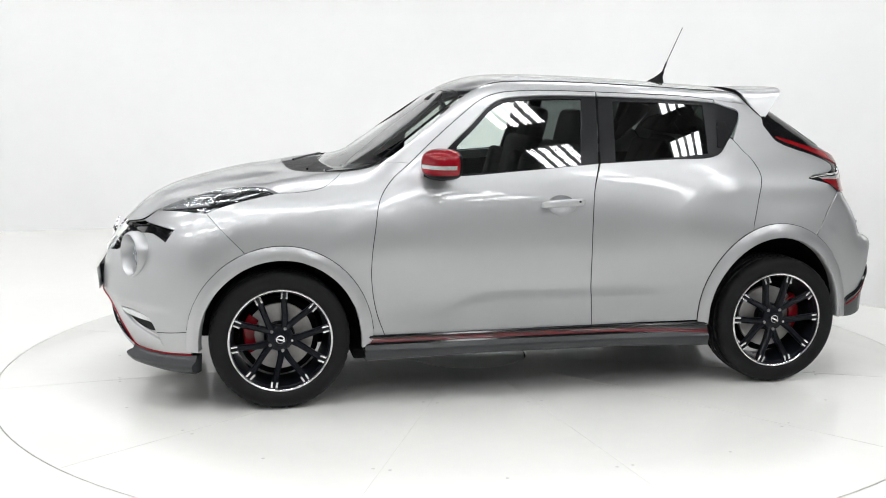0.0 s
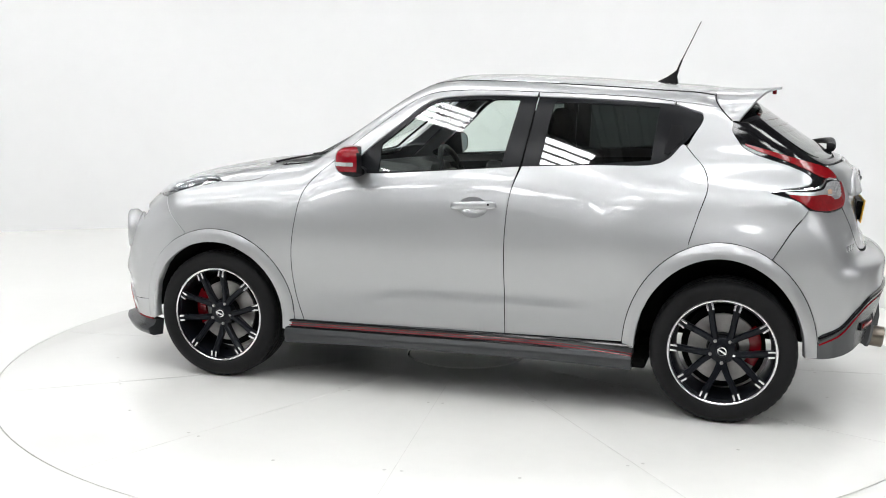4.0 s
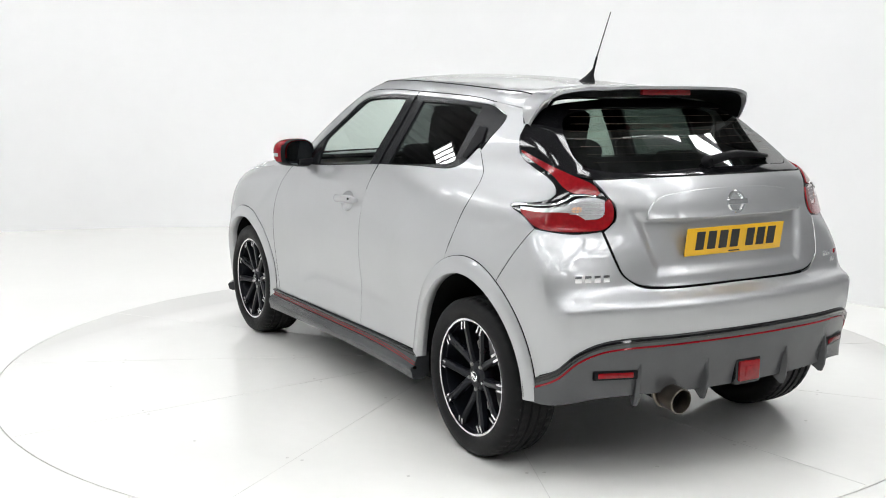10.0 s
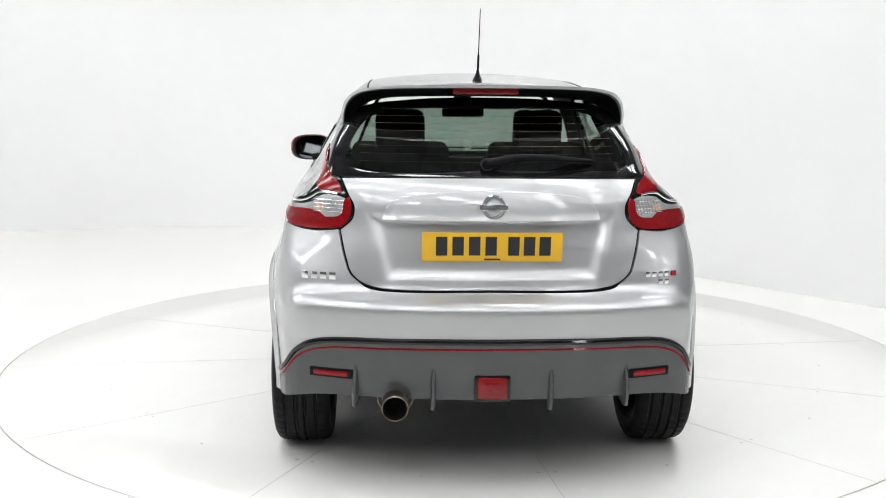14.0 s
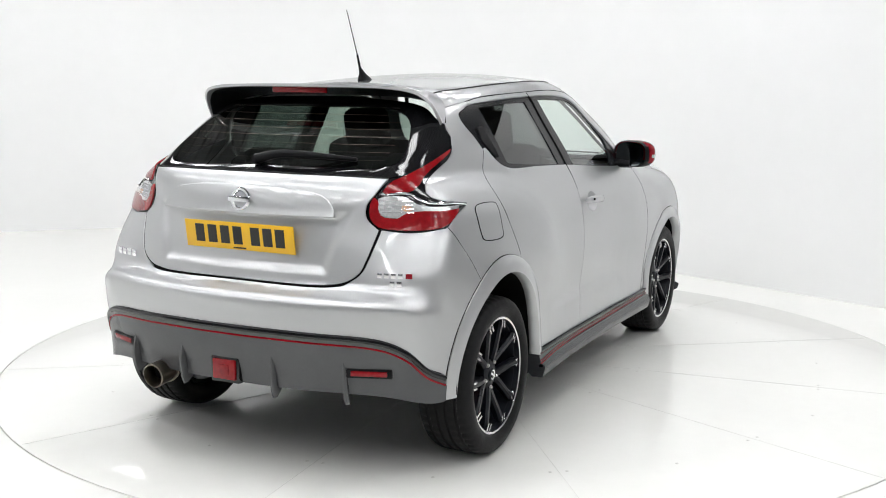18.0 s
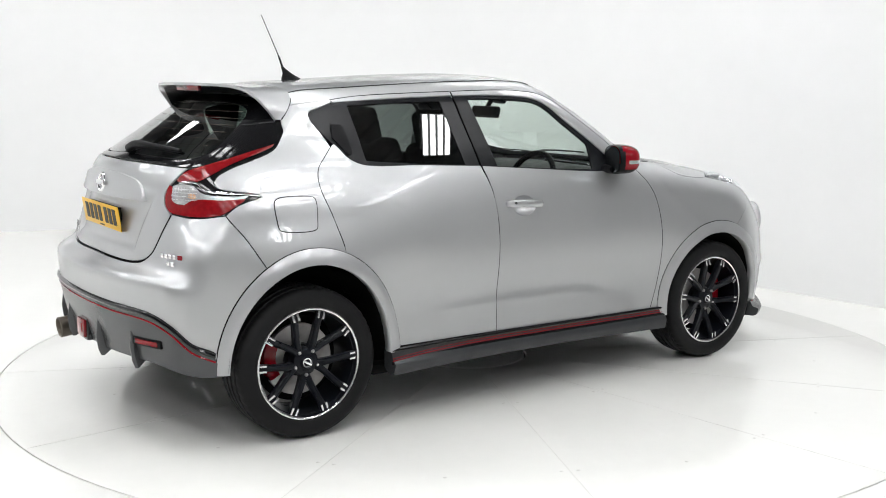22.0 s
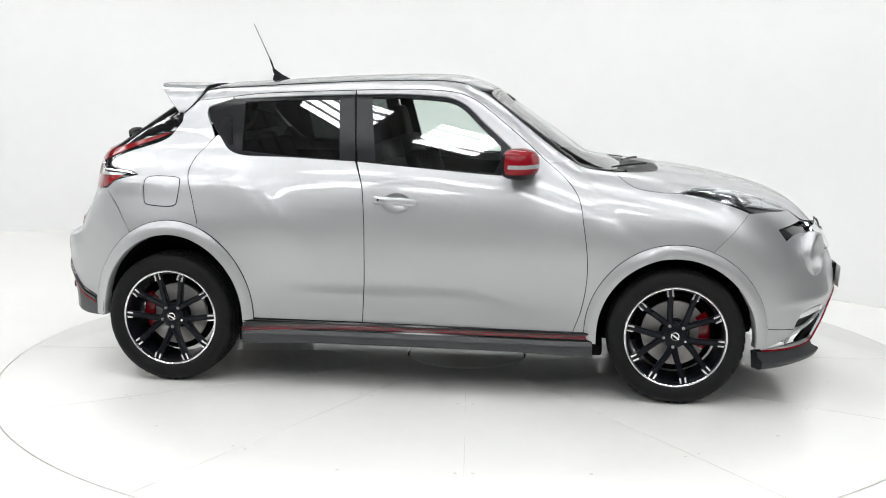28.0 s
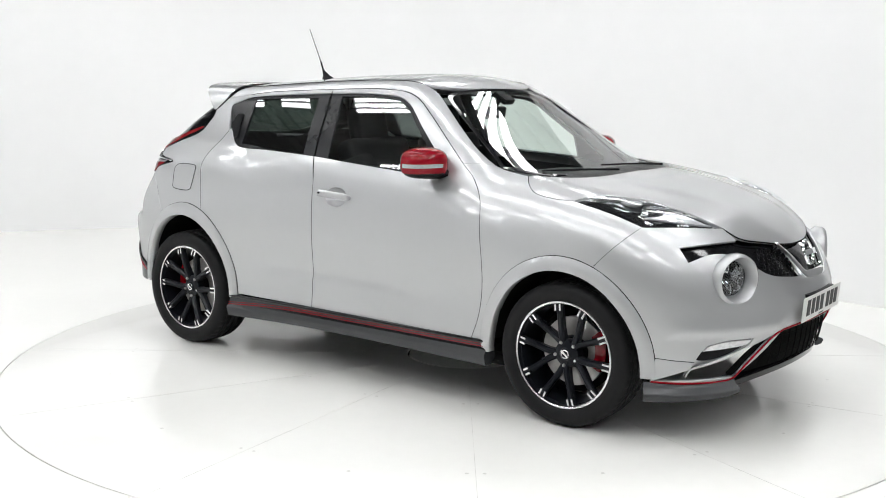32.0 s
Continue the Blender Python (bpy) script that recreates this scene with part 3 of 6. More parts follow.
def turntable():
    root = new("turntable")
    tagged(root, "round white floor turntable with radial joints", "turntable")
    n = 128
    bm = bmesh.new()
    rows = [[bm.verts.new((r * math.cos(2 * math.pi * k / n), r * math.sin(2 * math.pi * k / n), z)) for k in range(n)] for r, z in ((2.505, -0.028), (2.505, 0.001), (2.502, 0.003), (1.9, 0.003), (1.2, 0.003), (0.34, 0.003), (0.335, -0.004))]
    for a, b in zip(rows, rows[1:]):
        for k in range(n):
            bm.faces.new((a[k], a[(k + 1) % n], b[(k + 1) % n], b[k]))
    part("deck", bm, WHITE_FLOOR, root)
    part("centre_cover", lathe([(0.0, 0.004), (0.30, 0.004), (0.325, 0.003), (0.33, -0.01)], 64, "z"), WHITE_FLOOR, root, "round white centre cover plate")
    for k in range(12):
        d = 30 * k + 6.5
        a = radians(d)
        part("joint", box((1.92, 0.0018, 0.0012), (1.535 * math.cos(a), 1.535 * math.sin(a), 0.0032), 0, (0, 0, d)), SEAM, root, "thin grey deck joint")
        for r in (0.98, 1.9):
            for s in (-1, 1):
                b = a + s * 0.035 / r
                part("screw", lathe([(0.0, 0.0046), (0.006, 0.0044), (0.008, 0.003)], 10, "z"), SEAM, root, "sunk deck screw").location = (r * math.cos(b), r * math.sin(b), 0)
        b = a + radians(15)
        part("screw", lathe([(0.0, 0.0046), (0.006, 0.0044), (0.008, 0.003)], 10, "z"), SEAM, root, "sunk deck screw").location = (1.95 * math.cos(b), 1.95 * math.sin(b), 0)
    return root


TABLE = turntable()

# ---- the car ----
CAR = new("car")
tagged(CAR, "silver compact crossover car with black wheels and red trim lines", "car")


def arc(cx, a, b, from_deg, to_deg, n=14, cz=0.325):
    """A run along a wheel arch, as (x, z)."""
    return [(cx + a * math.cos(radians(d)), cz + b * math.sin(radians(d))) for d in np.linspace(from_deg, to_deg, n)]


def solid(run):
    """(x, z) points of the car's side as points on the skin."""
    p = np.array([(x, 0.85, z) for x, z in run])
    e, w, r = side_rays(p[:, [0, 2]])
    return [tuple(q) for q in cast(e, w, r)]


FRONT_ARCH, REAR_ARCH = 1.262, -1.245
seam_front = [(0.776, 0.337), (0.815, 0.45), (0.837, 0.58), (0.838, 0.70), (0.82, 0.843), (0.79, 0.985), (0.724, 1.075), (0.64, 1.145)]
seam_pillar = [(0.64, 1.145), (0.518, 1.252), (0.354, 1.38), (0.255, 1.447), (0.17, 1.477), (0.05, 1.489), (-0.092, 1.492), (-0.347, 1.485)]
seam_mid = [(-0.347, 1.485), (-0.303, 1.144), (-0.268, 1.018), (-0.252, 0.85), (-0.25, 0.67), (-0.26, 0.345)]
front_pane = [[(0.405, 1.096), (0.405, 1.225)], [(0.405, 1.225), (0.30, 1.317), (0.21, 1.398), (0.15, 1.430), (0.05, 1.444), (-0.1, 1.451), (-0.262, 1.452)], [(-0.262, 1.452), (-0.208, 1.133)], [(-0.208, 1.133), (0.1, 1.113), (0.405, 1.096)]]
rear_hole_low = [(-1.062, 1.243), (-1.045, 1.256), (-0.985, 1.192), (-0.925, 1.165), (-0.65, 1.155), (-0.310, 1.140)]
rear_hole_top = [(-0.3515, 1.464), (-0.7, 1.452), (-0.99, 1.434)]
rear_trim = [[(-0.310, 1.140), (-0.3515, 1.464)], [(-0.3515, 1.464), (-0.7, 1.452), (-0.99, 1.434), (-1.08, 1.405), (-1.125, 1.388), (-1.12, 1.36), (-1.045, 1.256), (-0.985, 1.192), (-0.925, 1.165), (-0.65, 1.155), (-0.310, 1.140)]]
rear_pane = [[(-0.392, 1.148), (-0.428, 1.440)], [(-0.428, 1.440), (-0.7, 1.434), (-0.925, 1.422)], [(-0.925, 1.422), (-0.905, 1.182)], [(-0.905, 1.182), (-0.65, 1.162), (-0.392, 1.148)]]
seam_rear = [(-1.062, 1.243), (-1.10, 1.20), (-1.145, 1.150), (-1.168, 1.075), (-1.135, 0.951), (-1.10, 0.83)]


def flat(run):
    return np.array([(x, 0.0, z) for x, z in run])


def shape(*runs):
    return flat(outline(*runs))


# front doors, with the black sail and frame and the pane
front_top = [(0.575, 1.105), (0.43, 1.235), (0.32, 1.328), (0.22, 1.415), (0.15, 1.447), (0.05, 1.460), (-0.1, 1.467), (-0.3425, 1.464)]
front_belt = [(-0.3015, 1.139), (0.1, 1.108), (0.395, 1.087), (0.575, 1.085)]
front_hole = [front_top, [(-0.3425, 1.464), (-0.3015, 1.139)], front_belt]
door = shape(seam_front, seam_pillar, [(-0.347, 1.485), (-0.3425, 1.464)], list(reversed(front_top)), [(0.575, 1.105), (0.575, 1.085)], list(reversed(front_belt)), [(-0.3015, 1.139), (-0.268, 1.018), (-0.252, 0.85), (-0.25, 0.67), (-0.26, 0.345)], [(-0.26, 0.345), (0.776, 0.337)])
_a = np.linspace(0, 2 * math.pi, 28, endpoint=False)
HANDLE_CUP = np.c_[-0.092 + 0.070 * np.cos(_a), 0 * _a, 0.942 + 0.047 * np.sin(_a)]
FRONT_DOORS = panel("front_door", [door, HANDLE_CUP], SIDE, PAINT, CAR, "silver front door with black window frame", spacing=0.019)
panel("window_frame", [shape(*front_hole), shape(*front_pane)], SIDE, FRAME, FRONT_DOORS, "satin black window frame", gap=0.001, lift=-0.005)
FRONT_PANES = panel("window_pane", [shape(*front_pane)], SIDE, GLASS_CLEAR, FRONT_DOORS, "clear green-tinted side glass", even=1, gap=0.0, lift=-0.008, thick=0.0, spacing=0.05)

# rear doors
x0, z0 = seam_mid[0]
rear_door = shape([(-0.26, 0.345), (-0.25, 0.67), (-0.252, 0.85), (-0.268, 1.018), (-0.310, 1.140)], list(reversed(rear_hole_low))[:1] + list(reversed(rear_hole_low))[1:], seam_rear, [(-1.10, 0.83), (-1.10, 0.805)], arc(REAR_ARCH, 0.43, 0.508, 70.5, 3, 10), [(-0.8155, 0.35), (-0.26, 0.345)])
rear_strip = shape([(x0, z0), (-0.591, 1.477), (-0.867, 1.463), (-1.0, 1.447)], [(-1.0, 1.447), (-0.99, 1.434)], list(reversed(rear_hole_top)), [(-0.3515, 1.464), (x0, z0)])
REAR_DOORS = panel("rear_door", [rear_door], SIDE, PAINT, CAR, "silver rear door with hidden handle", spacing=0.019)
panel("door_top_rail", [rear_strip], SIDE, PAINT, REAR_DOORS)
panel("window_frame", [shape(*rear_trim), shape(*rear_pane)], SIDE, FRAME, REAR_DOORS, "satin black window frame", gap=0.001, lift=-0.005)
REAR_PANES = panel("window_pane", [shape(*rear_pane)], SIDE, GLASS_DARK, REAR_DOORS, "dark privacy side glass", even=1, gap=0.0, lift=-0.008, thick=0.0, spacing=0.05)

# front wings
hood_side = [(0.955, 0.662), (1.0, 0.727), (1.055, 0.766), (1.177, 0.778), (1.262, 0.770)]
lamp_outer = [(1.82, 0.448), (1.705, 0.632), (1.59, 0.762), (1.42, 0.782), (1.262, 0.770)]
hood_edge = [tuple(p) for p in cast(*top_rays(np.array(hood_side)))]
lamp_edge = [tuple(p) for p in cast(*top_rays(np.array(lamp_outer)))]
wing_seam = [lamp_edge[2], *onto(smooth_line([lamp_edge[2], *solid([(1.513, 0.845), (1.425, 0.755)])], 0.02)[1:])]
wing = outline(solid(seam_front), [solid([(0.64, 1.145)])[0], (0.77, 0.645, 1.125)], [(0.77, 0.645, 1.125), hood_edge[0]], hood_edge, lamp_edge[::-1][:3], wing_seam,
               solid(arc(FRONT_ARCH, 0.435, 0.457, 68, 178, 12)), [solid([(0.827, 0.340)])[0], solid([(0.776, 0.337)])[0]])
panel("front_wing", [wing], SPINE, PAINT, CAR, "silver front wing", gap=0.0016)

# wheel arch flares
def swollen(cx, a, b, ai, bi):
    def lip(p):
        d = np.hypot((p[:, 0] - cx) / a, (p[:, 2] - 0.325) / b)
        lo = min(ai / a, bi / b)
        s = np.clip((1 - d) / (1 - lo), 0, 1)
        return 0.004 + 0.012 * np.sin(np.pi * np.clip(s * 0.62, 0, 1)) * (s < 2)
    return lip


for cx, a, b, ai, bi, low in ((FRONT_ARCH, 0.435, 0.457, 0.375, 0.392, 0.29), (REAR_ARCH, 0.43, 0.508, 0.375, 0.437, 0.33)):
    ring = [arc(cx, a - 0.002, b - 0.002, 4, 176, 18), [(cx - a + 0.003, 0.355), (cx - a + 0.004, low)], [(cx - a + 0.004, low), (cx - ai, low)], arc(cx, ai, bi, 176, 4, 18), [(cx + ai, 0.33), (cx + ai, low)], [(cx + ai, low), (cx + a - 0.004, low)]]
    panel("arch_flare", [shape(*ring)], SIDE, PAINT, CAR, "silver wheel arch flare", spacing=0.016, gap=0.0, swell=swollen(cx, a, b, ai, bi), thick=0.05)

# bonnet, roof, rails
hood_rear = [(1.19, 0.0), (1.165, 0.40), (1.08, 0.56), (0.955, 0.662)]
lamp_inner = [(1.262, 0.770), (1.338, 0.692), (1.43, 0.602), (1.51, 0.540), (1.638, 0.515), (1.75, 0.482), (1.82, 0.448)]
hood_front = [(1.82, 0.448), (1.885, 0.41), (1.955, 0.27), (1.995, 0.13), (2.005, 0.0)]


def up(run):
    return [(x, y, 1.0) for x, y in run]


def whole(half):
    """A run from the middle out, with its mirror image before it."""
    return [(p[0], -p[1], *p[2:]) for p in reversed(half[1:])] + list(half)


bonnet = outline(up(whole(hood_rear)), up(hood_side), up(lamp_inner), up(whole(list(reversed(hood_front)))[::-1]), up([(x, -y) for x, y in reversed(lamp_inner)]), up([(x, -y) for x, y in reversed(hood_side)]))


def bonnet_form(p):
    """A raised middle with a crease either side, running to the badge."""
    y, x = np.abs(p[:, 1]), p[:, 0]
    edge = 0.16 + 0.30 * np.clip((2.0 - x) / 0.9, 0, 1)
    return 0.012 / (1 + np.exp((y - edge) / 0.02)) * np.clip((2.0 - x) / 0.25, 0, 1) * np.clip((x - 1.17) / 0.2, 0, 1)


panel("bonnet", [bonnet], TOP, PAINT, CAR, "silver bonnet with a raised centre", both=False, swell=bonnet_form, spacing=0.026)
roof_side = [(0.20, 0.487), (-0.2, 0.50), (-0.7, 0.497), (-1.17, 0.475)]
roof_top = outline(up(whole([(0.325, 0.0), (0.315, 0.25), (0.27, 0.42), (0.20, 0.487)])), up(roof_side), up([(-1.17, 0.475), (-1.20, 0.25), (-1.21, 0.0), (-1.20, -0.25), (-1.17, -0.475)]), up([(x, -y) for x, y in reversed(roof_side)]))
panel("roof", [roof_top], TOP, PAINT, CAR, "silver roof", both=False, spacing=0.04)
rail = outline(solid(seam_pillar) + solid([(-0.6, 1.477), (-0.867, 1.463), (-1.0, 1.447), (-1.12, 1.433), (-1.24, 1.415)]), [solid([(-1.24, 1.415)])[0], (-1.17, 0.475, 1.50)],
               [(x, y, float(roof_line(x)) - 0.035) for x, y in reversed(roof_side)], [(0.20, 0.487, 1.51), (0.295, 0.485, 1.455), (0.42, 0.535, 1.36), (0.55, 0.583, 1.255), (0.67, 0.62, 1.17), (0.77, 0.645, 1.125)], [(0.77, 0.645, 1.125), solid([(0.64, 1.145)])[0]])
panel("roof_rail", [rail], SPINE, PAINT, CAR, "silver pillar and roof edge", gap=0.0015)

# quarter panels
lamp_top = [(-1.300, 0.660, 1.275), (-1.327, 0.676, 1.246), (-1.373, 0.684, 1.221), (-1.467, 0.691, 1.191), (-1.548, 0.690, 1.166), (-1.606, 0.691, 1.137), (-1.624, 0.700, 1.112)]
lamp_notch = [(-1.624, 0.700, 1.112), (-1.616, 0.716, 1.096), (-1.585, 0.743, 1.083), (-1.47, 0.778, 1.064), (-1.445, 0.786, 1.053)]
lamp_under = [(-1.445, 0.786, 1.053), (-1.554, 0.785, 1.020), onto([(-1.60, 0.775, 0.982)])[0]]
bumper_seam = onto([(-1.60, 0.775, 0.982), (-1.535, 0.825, 0.89), (-1.460, 0.862, 0.766)])
ra = solid(arc(REAR_ARCH, 0.43, 0.508, 120, 68, 8))
dq = solid(list(reversed(seam_rear)))
tq = solid([(-1.062, 1.243), (-1.09, 1.30), (-1.125, 1.365), (-1.12, 1.393), (-1.06, 1.414), (-1.0, 1.434)])
top_q = solid([(-1.0, 1.447), (-1.12, 1.433), (-1.24, 1.415)])
quarter = outline(ra, [ra[-1], dq[0]], dq, tq, [tq[-1], top_q[0]], top_q, [top_q[-1], (-1.262, 0.600, 1.352), (-1.272, 0.64, 1.315), lamp_top[0]], lamp_top, lamp_notch, lamp_under, bumper_seam)
QUARTERS = panel("quarter_panel", [quarter], TAIL_ROUND, PAINT, CAR, "silver rear quarter panel", gap=0.002)
flap = outline([(-1.39, 0.8, 0.93), (-1.385, 0.8, 0.915), (-1.36, 0.8, 0.906), (-1.24, 0.8, 0.903), (-1.218, 0.8, 0.912), (-1.213, 0.8, 0.93), (-1.205, 0.8, 1.02), (-1.21, 0.8, 1.038), (-1.235, 0.8, 1.045), (-1.37, 0.8, 1.043), (-1.392, 0.8, 1.03), (-1.396, 0.8, 1.0), (-1.39, 0.8, 0.93)], step=0.006)
v, f, n = patch([flap[:-1]], SIDE, spacing=0.02, gap=0.0, lift=0.0022, thick=0.002)
m = np.array((1, -1, 1))
mesh_object("fuel_flap", v * m, [tuple(reversed(q)) for q in f], PAINT, QUARTERS[1], "", n * m)
edge = cast(*[np.array(k) if not isinstance(k, float) else k for k in side_rays(flap[:, [0, 2]])])
edge = (edge + slope(edge) * 0.0012) * m
part("fuel_flap_joint", tube(edge[:-1], 0.0022, 6, closed=True), DARK, QUARTERS[1], "dark joint round the fuel flap")

# bumpers
nose_top = lamp_edge[2::-1]
grille_up = [(1.875, 0.43, 0.858), (1.80, 0.55, 0.853), (1.715, 0.675, 0.843)]
grille_low = [(1.715, 0.675, 0.843), (1.75, 0.668, 0.785)]
grille_in = [(1.75, 0.668, 0.785), (1.80, 0.585, 0.812), (1.86, 0.505, 0.808), (1.93, 0.44, 0.765), (2.0, 0.37, 0.715), (2.06, 0.23, 0.692), (2.09, 0.11, 0.685), (2.095, 0.0, 0.683)]
fa = solid(arc(FRONT_ARCH, 0.435, 0.457, 6, 68, 9))
half = [[(1.693, 0.832, 0.272), fa[0]], fa, [fa[-1]] + wing_seam[::-1][1:-1] + [nose_top[0]], nose_top, [nose_top[-1], (1.875, 0.43, 0.858)], grille_up, grille_low]
other = [flip(r) for r in reversed(half)]
chin_side = [(1.693, 0.832, 0.272), (1.77, 0.70, 0.266), (1.892, 0.561, 0.270), (1.918, 0.533, 0.281)]
chin_up = [(1.918, 0.533, 0.281), (1.976, 0.483, 0.364), (2.039, 0.393, 0.452), (2.06, 0.34, 0.475)]
chin_mid = [(2.06, 0.34, 0.475), (2.093, 0.22, 0.486), (2.126, 0.0, 0.490)]
chin = [flip(chin_side[::-1])[::-1], flip(chin_up[::-1])[::-1], [(x, -y, z) for x, y, z in chin_mid] + chin_mid[::-1][1:], chin_up[::-1], chin_side[::-1]]
LAMP_AT = (1.933, 0.551, 0.708)


def ring_hole(at, r, n=36):
    """A round hole in the nose."""
    a0 = math.atan2(at[1], at[0] - 1.15)
    rad = math.hypot(at[1], at[0] - 1.15)
    return np.array([(1.15 + rad * math.cos(a0 + r / rad * math.cos(k)), rad * math.sin(a0 + r / rad * math.cos(k)), at[2] + r * math.sin(k)) for k in np.linspace(0, 2 * math.pi, n, endpoint=False)])


pod = [(1.842, 0.646, 0.434), (1.908, 0.58, 0.451), (1.983, 0.487, 0.453), (1.965, 0.507, 0.42), (1.908, 0.572, 0.378), (1.786, 0.685, 0.328), (1.768, 0.692, 0.291), (1.80, 0.672, 0.37), (1.818, 0.666, 0.401)]
pod_l = outline(pod[:3], pod[2:4], pod[3:6], pod[5:7], pod[6:] + pod[:1])
pod_r = pod_l[::-1] * (1, -1, 1)


def bumper_form(p):
    """The pressed ledge over the daylight lamps."""
    d, y = p[:, 2] - 0.492, np.abs(p[:, 1])
    return 0.011 * np.exp(-(d / np.where(d > 0, 0.05, 0.016)) ** 2) * np.clip((y - 0.30) / 0.15, 0, 1) * np.clip((0.80 - y) / 0.10, 0, 1)


nose = outline(*half, grille_in + flip(grille_in)[1:], *other, *chin)
FRONT_BUMPER = panel("front_bumper", [nose, ring_hole(LAMP_AT, 0.098), ring_hole((LAMP_AT[0], -LAMP_AT[1], LAMP_AT[2]), 0.098), pod_l, pod_r], FRONT_ROUND, PAINT, CAR, "silver front bumper with round lamp pods", both=False, spacing=0.018, gap=0.0016, swell=bumper_form)

tail_side = [(-1.80, 0.545, 0.87), (-1.752, 0.573, 0.978)]
tg_low = [(-1.80, 0.0, 0.765), (-1.8, 0.397, 0.766), (-1.84, 0.48, 0.783), (-1.82, 0.525, 0.82), (-1.80, 0.545, 0.87)]
lamp_low = [(-1.752, 0.573, 0.978), (-1.70, 0.67, 0.968), bumper_seam[0]]
rb = solid(arc(REAR_ARCH, 0.43, 0.508, 120, 172, 9))
diff_line = [rb[-1], (-1.70, 0.83, 0.425), (-1.79, 0.80, 0.47), (-1.85, 0.74, 0.545), (-1.90, 0.66, 0.585), (-1.98, 0.35, 0.603), (-2.0, 0.0, 0.605)]
half = [lamp_low, bumper_seam, rb, diff_line]
other = [flip(r) for r in reversed(half)]
tail = outline(tg_low, tail_side, lamp_low, bumper_seam, rb, diff_line + flip(diff_line)[1:], flip(rb), flip(bumper_seam), flip(lamp_low), flip(tail_side), flip(tg_low))
REAR_BUMPER = panel("rear_bumper", [tail], TAIL_ROUND, PAINT, CAR, "silver rear bumper", both=False, spacing=0.017)

# tailgate and glass
gate_half = [[(-1.8, 0.0, 1.176), (-1.7, 0.40, 1.172), (-1.68, 0.564, 1.166)], [(-1.68, 0.564, 1.166), (-1.722, 0.538, 1.11), (-1.750, 0.514, 1.065), (-1.757, 0.520, 1.02), (-1.752, 0.567, 0.976)], [(-1.752, 0.567, 0.976), (-1.80, 0.541, 0.87), (-1.83, 0.521, 0.82), (-1.85, 0.476, 0.786), (-1.9, 0.395, 0.770), (-1.9, 0.0, 0.769)]]
gate = outline(whole(gate_half[0]), gate_half[1], gate_half[2] + flip(gate_half[2])[1:], flip(gate_half[1]))


def gate_form(p):
    """The pressed recess that holds the number plate."""
    y, z = np.abs(p[:, 1]), p[:, 2]
    d = np.maximum(np.abs(y) - 0.41 - 0.03 * (z - 0.92) / 0.1, np.abs(z - 0.925) - 0.105)
    ridge = 0.004 * np.exp(-((z - 0.815) / 0.006) ** 2) / (1 + np.exp((y - 0.36) / 0.01))
    return -0.02 / (1 + np.exp(d / 0.008)) + ridge


TAILGATE = panel("tailgate", [gate], REAR, PAINT, CAR, "silver tailgate with a plate recess", both=False, spacing=0.012, swell=gate_form)
glass_edge = [(-1.68, 0.566, 1.170), (-1.61, 0.618, 1.182), (-1.52, 0.650, 1.207), (-1.42, 0.664, 1.236), (-1.325, 0.664, 1.262), (-1.292, 0.648, 1.292), (-1.272, 0.625, 1.325), (-1.268, 0.585, 1.365)]
pane = outline(whole([(-1.8, 0.0, 1.181), (-1.7, 0.40, 1.177), (-1.68, 0.566, 1.170)]), glass_edge, [(-1.268, 0.585, 1.365), (-1.25, 0.50, 1.43), (-1.24, 0.3, 1.46), (-1.24, 0.0, 1.47), (-1.24, -0.3, 1.46), (-1.25, -0.50, 1.43), (-1.268, -0.585, 1.365)], flip(glass_edge))
clear = outline([(0, -0.49, 1.198), (0, 0.0, 1.203), (0, 0.49, 1.198), (0, 0.555, 1.225), (0, 0.54, 1.30), (0, 0.48, 1.385), (0, 0.38, 1.42), (0, 0.0, 1.43), (0, -0.38, 1.42), (0, -0.48, 1.385), (0, -0.54, 1.30), (0, -0.555, 1.225), (0, -0.49, 1.198)])[:-1]
panel("rear_glass_band", [pane, clear], REAR, BLACK_GLOSS, TAILGATE, "gloss black border of the rear window", both=False, gap=0.001, lift=-0.003, thick=0.008)
REAR_GLASS = panel("rear_window", [clear], REAR, GLASS_REAR, TAILGATE, "dark privacy rear window", both=False, even=0, gap=0.0, lift=-0.003, thick=0.0, spacing=0.04)

# fine heater wires in the rear window
for z in np.arange(1.225, 1.425, 0.028):
    w = 0.50 - 0.9 * max(0, z - 1.33)
    q = cast(*rear_rays(np.array([(y, z) for y in np.linspace(-w, w, 15)])))
    part("heater_wire", tube(q + (0.006, 0, 0), 0.0007, 4), EXHAUST, REAR_GLASS, "thin brown heater wire")

# windscreen and cowl
screen_half = [[(0, 0.0, 1.072), (0, 0.35, 1.080), (0, 0.58, 1.103), (0, 0.643, 1.128)], [(0, 0.643, 1.128), (0, 0.617, 1.17), (0, 0.58, 1.255), (0, 0.532, 1.36), (0, 0.485, 1.445), (0, 0.46, 1.462)], [(0, 0.46, 1.462), (0, 0.41, 1.474), (0, 0.25, 1.49), (0, 0.0, 1.497)]]
screen_out = outline(whole(screen_half[0]), screen_half[1], screen_half[2] + flip(screen_half[2])[1:], flip(screen_half[1]))
screen_in = screen_out.mean(0) + (screen_out - screen_out.mean(0)) * (1, 0.962, 0.945)
panel("windscreen_band", [screen_out, screen_in], SCREEN, BLACK_GLOSS, CAR, "gloss black windscreen border", both=False, gap=0.001, lift=-0.002, thick=0.006)
